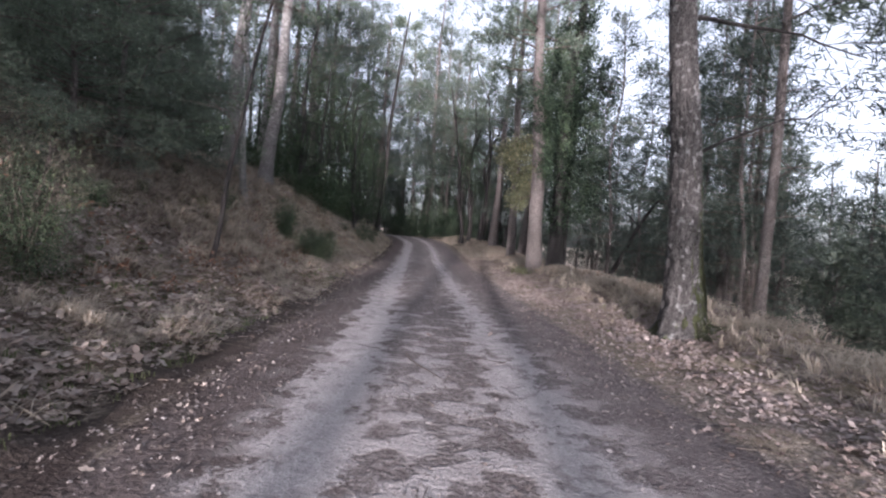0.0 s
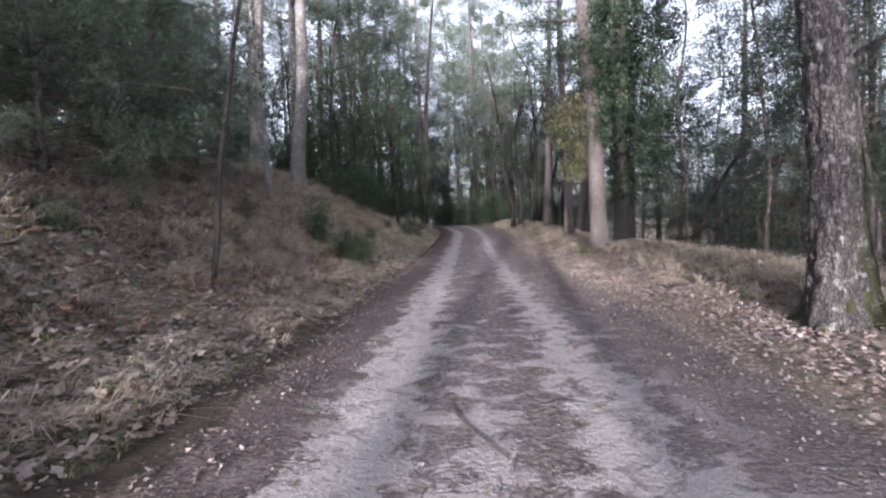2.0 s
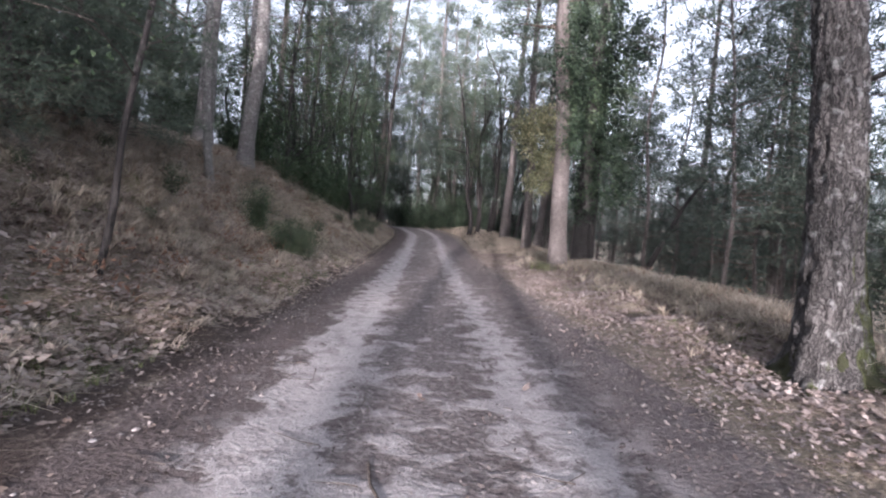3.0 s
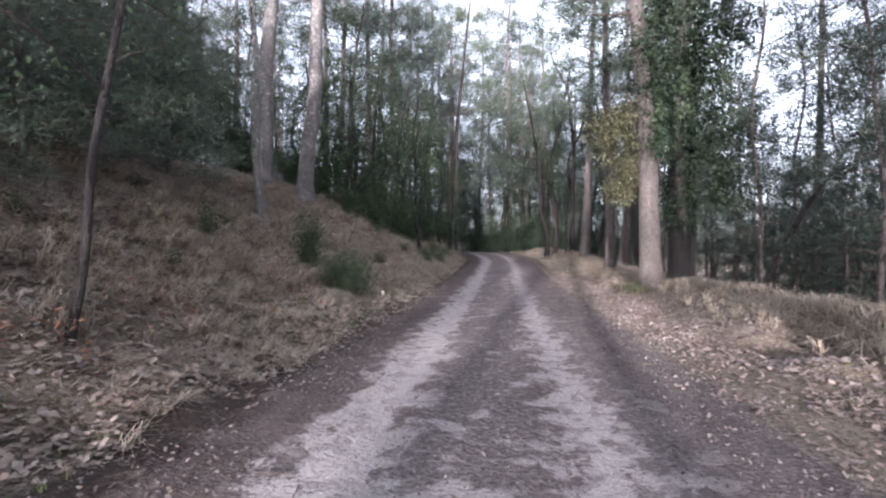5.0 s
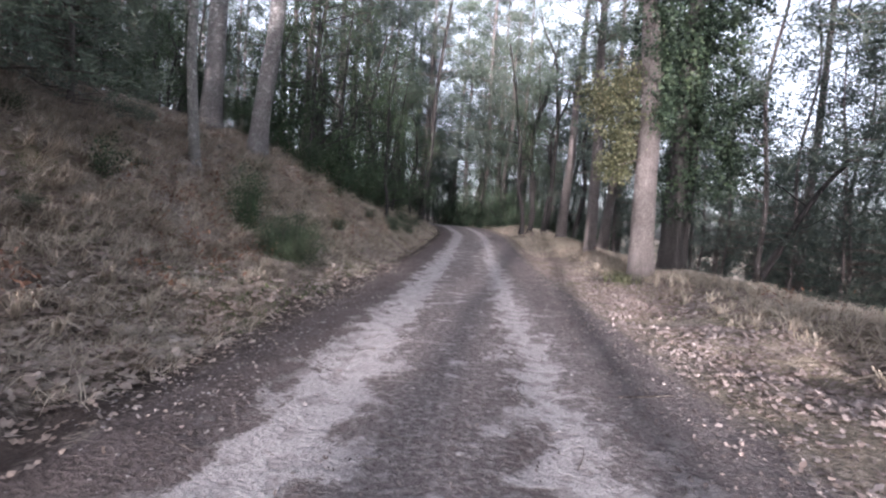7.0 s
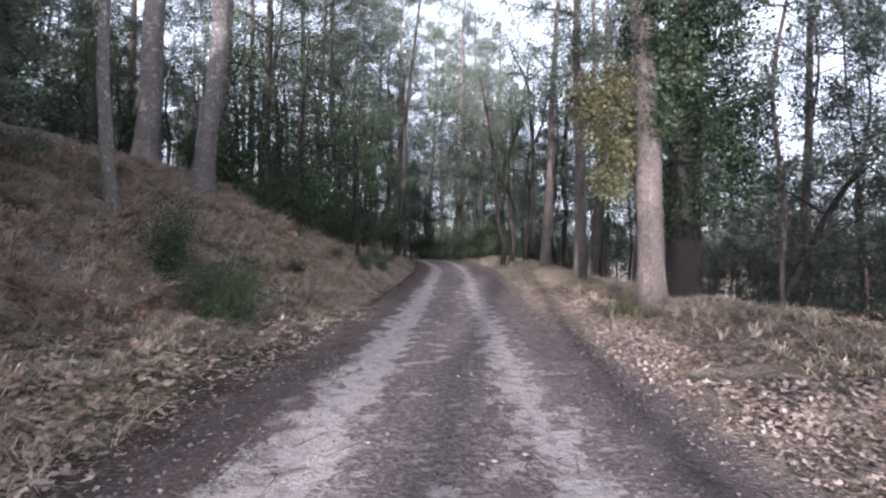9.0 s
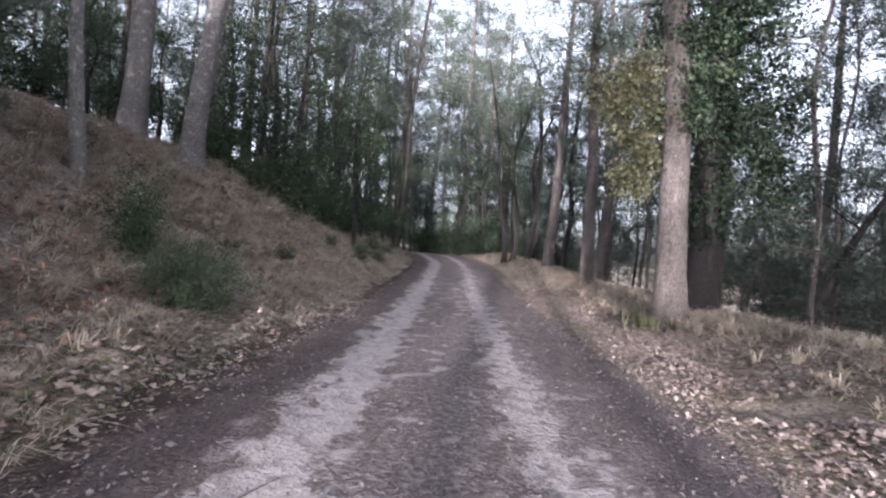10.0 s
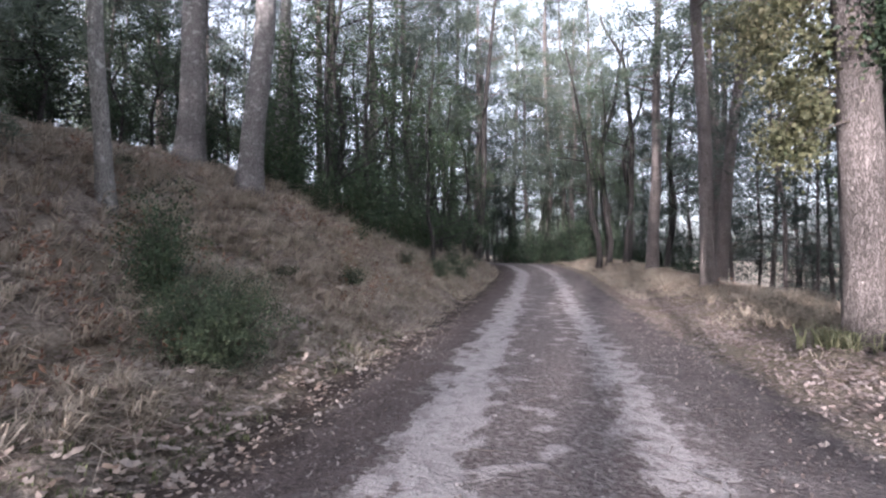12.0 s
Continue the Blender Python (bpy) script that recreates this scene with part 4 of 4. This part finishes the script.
sedge.matrix_basis = pose(4.42, 20.95, ground_z(4.42, 20.95))
tagged(sedge, "clump of pale green arching sedge beside a pine", "grass clump")


# ---- litter, grass and stones ----
def scatter(rng, n, lat_low, lat_high, y_low, y_high, power=1.0, keep=None):
    y = y_low + (y_high - y_low) * rng.random(n) ** power
    lat = rng.uniform(lat_low, lat_high, n)
    x = lat + centre(y)
    if keep is not None:
        ok = keep(x, y, lat)
        x, y = x[ok], y[ok]
    return np.stack([x, y, land(x, y)], 1)


def patchy(scale, level, seed):
    return lambda x, y, lat: vnoise(x * scale, y * scale, seed) > level


def off_ditch(scale, level, seed):
    """Patchy as well, but leaving the wet ditch at the start of the road bare."""
    return lambda x, y, lat: (vnoise(x * scale, y * scale, seed) > level) & ~((y < 10) & (lat > -2.62) & (lat < -2.05) & (vnoise(x * 3, y * 3, 8) > -0.5))


LOBES = np.array([[0, 0], [0.22, 0.2], [0.12, 0.42], [0.34, 0.64], [0, 1.0], [-0.34, 0.62], [-0.13, 0.42], [-0.22, 0.2]])
LEAF_TRIS = np.array([[0, 1, 7], [1, 2, 7], [7, 2, 6], [2, 3, 6], [6, 3, 5], [3, 4, 5]])


def fallen(rng, base, size, curl=0.5, lift=0.012, slope=0.24):
    """Lobed dry leaves lying on the points in base, curled and tilted."""
    n = len(base)
    s = (size * rng.uniform(0.55, 1.35, n))[:, None]
    a, c = rng.uniform(0, 6.283, n)[:, None], (curl * rng.uniform(-0.6, 1.4, n))[:, None]
    u, v = LOBES[:, 0][None] * s, (LOBES[:, 1][None] - 0.5) * s
    w = c * (u * u * 3.0 + v * v * 1.2) / s + rng.normal(0, 0.03, (n, 8)) * s
    tx, ty = rng.normal(0, slope, (n, 1)), rng.normal(0, slope, (n, 1))
    w = w + u * tx + v * ty
    x, y = u * np.cos(a) - v * np.sin(a), u * np.sin(a) + v * np.cos(a)
    xy = np.stack([base[:, :1] + x, base[:, 1:2] + y], -1)
    z = base[:, 2:] + w - w.min(1, keepdims=True) * 0.6 + lift * rng.uniform(0.2, 1.2, (n, 1))
    verts = np.concatenate([xy, z[..., None]], -1).reshape(-1, 3)
    return verts, None, (LEAF_TRIS[None] + np.arange(n)[:, None, None] * 8).reshape(-1, 3)


def pebbles(rng, base, size):
    n = len(base)
    d = np.array([[1, 0, 0], [0, 1, 0], [-1, 0, 0], [0, -1, 0], [0.7, 0.7, 0.55], [-0.7, 0.6, 0.6], [-0.5, -0.8, 0.5], [0.8, -0.5, 0.45], [0, 0, 0.9], [0, 0, -0.5]])
    f = np.array([[0, 1, 4], [1, 2, 5], [2, 3, 6], [3, 0, 7], [4, 8, 7], [4, 5, 8], [5, 6, 8], [6, 7, 8], [0, 4, 7], [1, 5, 4], [2, 6, 5], [3, 7, 6]])
    s = (size * rng.lognormal(0, 0.5, n))[:, None, None]
    v = d[None] * s * rng.uniform(0.7, 1.3, (n, 10, 3)) * (1, 1, 0.6)
    a = rng.uniform(0, 6.283, n)[:, None]
    x, y = v[..., 0] * np.cos(a) - v[..., 1] * np.sin(a), v[..., 0] * np.sin(a) + v[..., 1] * np.cos(a)
    v = np.stack([x, y, v[..., 2]], -1) + base[:, None]
    return v.reshape(-1, 3), None, (f[None] + np.arange(n)[:, None, None] * 10).reshape(-1, 3)


def stuff(name, me, material, label, category):
    return tagged(part(name, me, material), label, category, kind="stuff")


rng = np.random.default_rng(23)
for side, material, label, fields in (
        ("left", DRY_LEAF, "curled dry brown oak leaves on the bank and road edge", (((7500, -5.0, -2.35, 1.0, 30, 0.9), 0.09), ((8000, -9.5, -4.4, 3.0, 32, 0.9), 0.125), ((1400, -3.2, -2.0, 1.0, 30, 1.0), 0.07), ((2200, -4.4, -2.6, 11, 24, 1.0), 0.105), ((2400, -3.8, -2.5, 1.0, 12, 1.0), 0.10), ((6500, -6.8, -2.7, 1.0, 14, 0.9), 0.115), ((450, -2.3, -1.7, 1.0, 26, 1.0), 0.045))),
        ("right", PALE_LEAF, "carpet of pale pinkish dry leaves on the level verge", (((14500, 3.0, 6.5, 1.0, 34, 0.9), 0.08), ((5600, 2.5, 3.9, 1.0, 34, 0.9), 0.072), ((5500, 3.1, 5.6, 1.0, 20, 0.9), 0.09), ((900, 2.0, 3.0, 1.0, 30, 0.9), 0.06), ((450, 1.8, 2.9, 1.0, 28, 1.0), 0.042), ((60, -1.5, 1.7, 1.0, 26, 1.0), 0.03), ((1500, 6.0, 10.0, 4, 30, 1.0), 0.1), ((4500, 2.9, 8.0, 28, 52, 1.0), 0.10)))):
    heap = Heap()
    for args, size in fields:
        heap.add(*fallen(rng, scatter(rng, *args, off_ditch(0.9, -0.6, size * 100)), size, 0.45, 0.07 if size > 0.1 else 0.03 if size > 0.07 else 0.012))
    stuff("fallen_leaves", heap.mesh("fallen_leaves"), material, label, "leaf litter")


def meadow(level, seed):
    """Grass grows thin on the leafy bank where the road begins."""
    keep = off_ditch(0.8, level, seed)
    return lambda x, y, lat: keep(x, y, lat) & ((lat > 0) | (y > 9 + 4 * vnoise(x * 0.5, y * 0.5, 77)) | (vnoise(x * 2.3, y * 2.3, 61) > 0.25))


def lat_near(a):
    return a[2] < -2 and a[1] > -6


heap = Heap()
for args, n, ln, level in (((3600, -5.8, -3.1, 1.0, 34, 0.9), 7, 0.22, -0.25), ((3200, -10.0, -4.5, 4.0, 34, 0.9), 7, 0.28, -0.75), ((1000, -8.2, -3.3, 2.0, 30, 1.0), 30, 0.36, -0.2), ((260, 4.4, 6.4, 6.0, 34, 1.0), 30, 0.40, -0.3), ((1500, -3.6, -2.5, 2.0, 40, 1.0), 8, 0.2, -0.1), ((1000, 3.4, 5.0, 1.0, 40, 1.0), 8, 0.18, 0.2), ((2600, 4.9, 7.2, 3.0, 42, 0.9), 10, 0.38, -0.25), ((1200, 7.0, 11.0, 4.0, 34, 1.0), 8, 0.35, -0.2), ((2200, 3.0, 8.5, 30, 54, 1.0), 7, 0.35, -0.5), ((1200, -5.0, -2.4, 30, 54, 1.0), 7, 0.35, -0.5)):
    heap.add(*blades(rng, scatter(rng, *args, meadow(level, n + ln)), n, ln * 1.25, 0.005 if lat_near(args) else 0.008, 0.9 if n == 30 else 2.0, 0.9, 0.7 if args[1] < 0 else 0.0))
stuff("dry_grass", heap.mesh("dry_grass"), DRY_GRASS, "matted straw-coloured dry grass on the banks", "grass")

heap = Heap()
heap.add(*blades(rng, scatter(rng, 3000, -6.5, -2.5, 1.0, 22, 0.9, patchy(0.5, 0.1, 41)), 8, 0.13, 0.006, 0.6, 0.6))
heap.add(*blades(rng, scatter(rng, 250, 3.2, 6.0, 2.0, 26, 0.9, patchy(0.6, 0.3, 43)), 10, 0.14, 0.006, 0.6, 0.6))
stuff("green_grass", heap.mesh("green_grass"), GREEN_GRASS, "sparse dull green grass tufts on the verges", "grass")

cents = np.concatenate([scatter(rng, 460, -8.5, -3.6, 3.0, 30, 0.9, patchy(0.55, 0.15, 51)), scatter(rng, 60, 5.0, 7.5, 5.0, 34, 1.0, patchy(0.5, 0.2, 53))]) + (0, 0, 0.09)
v, t = leaves(rng, cents, 0.13, 26, 0.10, 0.35)
stuff("dead_bracken", mesh_of("dead_bracken", v, None, t), BRACKEN, "collapsed russet bracken on the bank", "bracken")

heap = Heap()
for args, size in (((3800, -2.4, 2.9, 1.0, 22, 0.9), 0.006), ((420, -1.9, 2.6, 1.5, 24, 0.9), 0.011)):
    heap.add(*pebbles(rng, scatter(rng, *args), size))
stuff("gravel", heap.mesh("gravel"), STONE, "loose pale pebbles on the dirt road", "gravel")

heap = Heap()
for p in scatter(rng, 520, -8.0, -2.4, 1.0, 28).tolist() + scatter(rng, 420, 2.4, 7.5, 1.0, 30).tolist() + scatter(rng, 90, -1.6, 2.0, 2.0, 24).tolist():
    a, ln = rng.uniform(0, 6.28), rng.uniform(0.08, 0.4)
    s = np.linspace(-0.5, 0.5, 4)
    x, y = p[0] + np.cos(a) * s * ln + rng.normal(0, 0.01, 4), p[1] + np.sin(a) * s * ln + rng.normal(0, 0.01, 4)
    heap.add(*tube(np.stack([x, y, land(x, y) + 0.012], 1), np.linspace(0.005, 0.002, 4), 4))
stuff("twigs", heap.mesh("twigs"), TWIG, "short dark twigs lying among the leaves", "twig")


heap = Heap()
for args, size in (((6000, 1.35, 3.0, 1.2, 26, 0.9), 0.038), ((5800, -2.6, -1.35, 1.2, 26, 0.9), 0.038), ((4200, -0.6, 0.7, 1.2, 26, 0.9), 0.03), ((1000, -1.4, 1.5, 1.2, 24, 0.9), 0.024)):
    heap.add(*fallen(rng, scatter(rng, *args, patchy(1.3, -0.45, size * 1000)), size, 0.6, 0.006, 0.3))
stuff("road_debris", heap.mesh("road_debris"), DEBRIS, "crumbled leaves, bark and clods strewn on the road", "debris")


# sticks on the road and a log on the bank
def stick(name, points, radius, material, label, lift):
    p = np.array([(x, y, ground_z(x, y) + lift) for x, y in points])
    t = np.linspace(0, 1, 16)
    u = np.linspace(0, 1, len(p))
    line = np.stack([np.interp(t, u, p[:, k]) for k in range(3)], 1)
    line[:, 2] = land(line[:, 0], line[:, 1]) + lift
    ob = part(name, mesh_of(name, *tube(line, np.linspace(radius, radius * 0.4, 16), 8, 0.1), True), material)
    tagged(ob, label, name.split("_")[-1])


stick("fallen_stick", [(-0.02, 6.3), (0.02, 6.05), (0.16, 5.7), (0.36, 5.3)], 0.012, TWIG, "thin bent dark stick lying on the road", 0.01)
stick("fallen_stick", [(1.85, 11.85), (2.1, 11.9), (2.4, 11.98)], 0.012, TWIG, "short dark stick lying on the road", 0.01)
stick("fallen_log", [(-8.6, 18.2), (-7.8, 18.6), (-7.2, 18.7)], 0.06, GREY_BARK, "short grey log lying on the bank", 0.04)
stick("fallen_log", [(-8.4, 21.6), (-7.6, 21.9), (-6.9, 22.3)], 0.045, DARK_BARK, "thin dead branch lying on the bank", 0.03)

# single leaves and stones that stand out beside the road
shapes = []
for k in range(6):
    g = np.random.default_rng(200 + k)
    me = mesh_of("fallen_leaf", *fallen(g, np.zeros((1, 3)), 0.08, 0.6, 0.004, 0.2))
    me.materials.append(LONE_LEAF)
    shapes.append(me)
spots = np.concatenate([scatter(rng, 140, -4.4, -2.7, 1.2, 15), scatter(rng, 120, 2.8, 5.2, 1.2, 16), scatter(rng, 5, -2.0, 2.4, 1.5, 16)])
for k, p in enumerate(spots):
    ob = part("leaf", shapes[k % 6], LONE_LEAF, ground)
    ob.matrix_basis = pose(p[0], p[1], p[2] + 0.012, 0, 0, k * 47) @ Matrix.Scale(0.6 + (k * 29 % 10) / 14, 4)
shapes = []
for k in range(5):
    me = mesh_of("stone", *pebbles(np.random.default_rng(300 + k), np.zeros((1, 3)), 0.02))
    me.materials.append(LONE_STONE)
    shapes.append(me)
for k, p in enumerate(np.concatenate([scatter(rng, 110, -2.3, 2.8, 2, 20), scatter(rng, 14, 0.2, 0.9, 14.5, 16.0)])):
    ob = part("stone", shapes[k % 5], LONE_STONE, ground)
    ob.matrix_basis = pose(p[0], p[1], p[2] + 0.004, 0, 0, k * 61) @ Matrix.Scale(0.5 + (k * 17 % 10) / 12, 4)
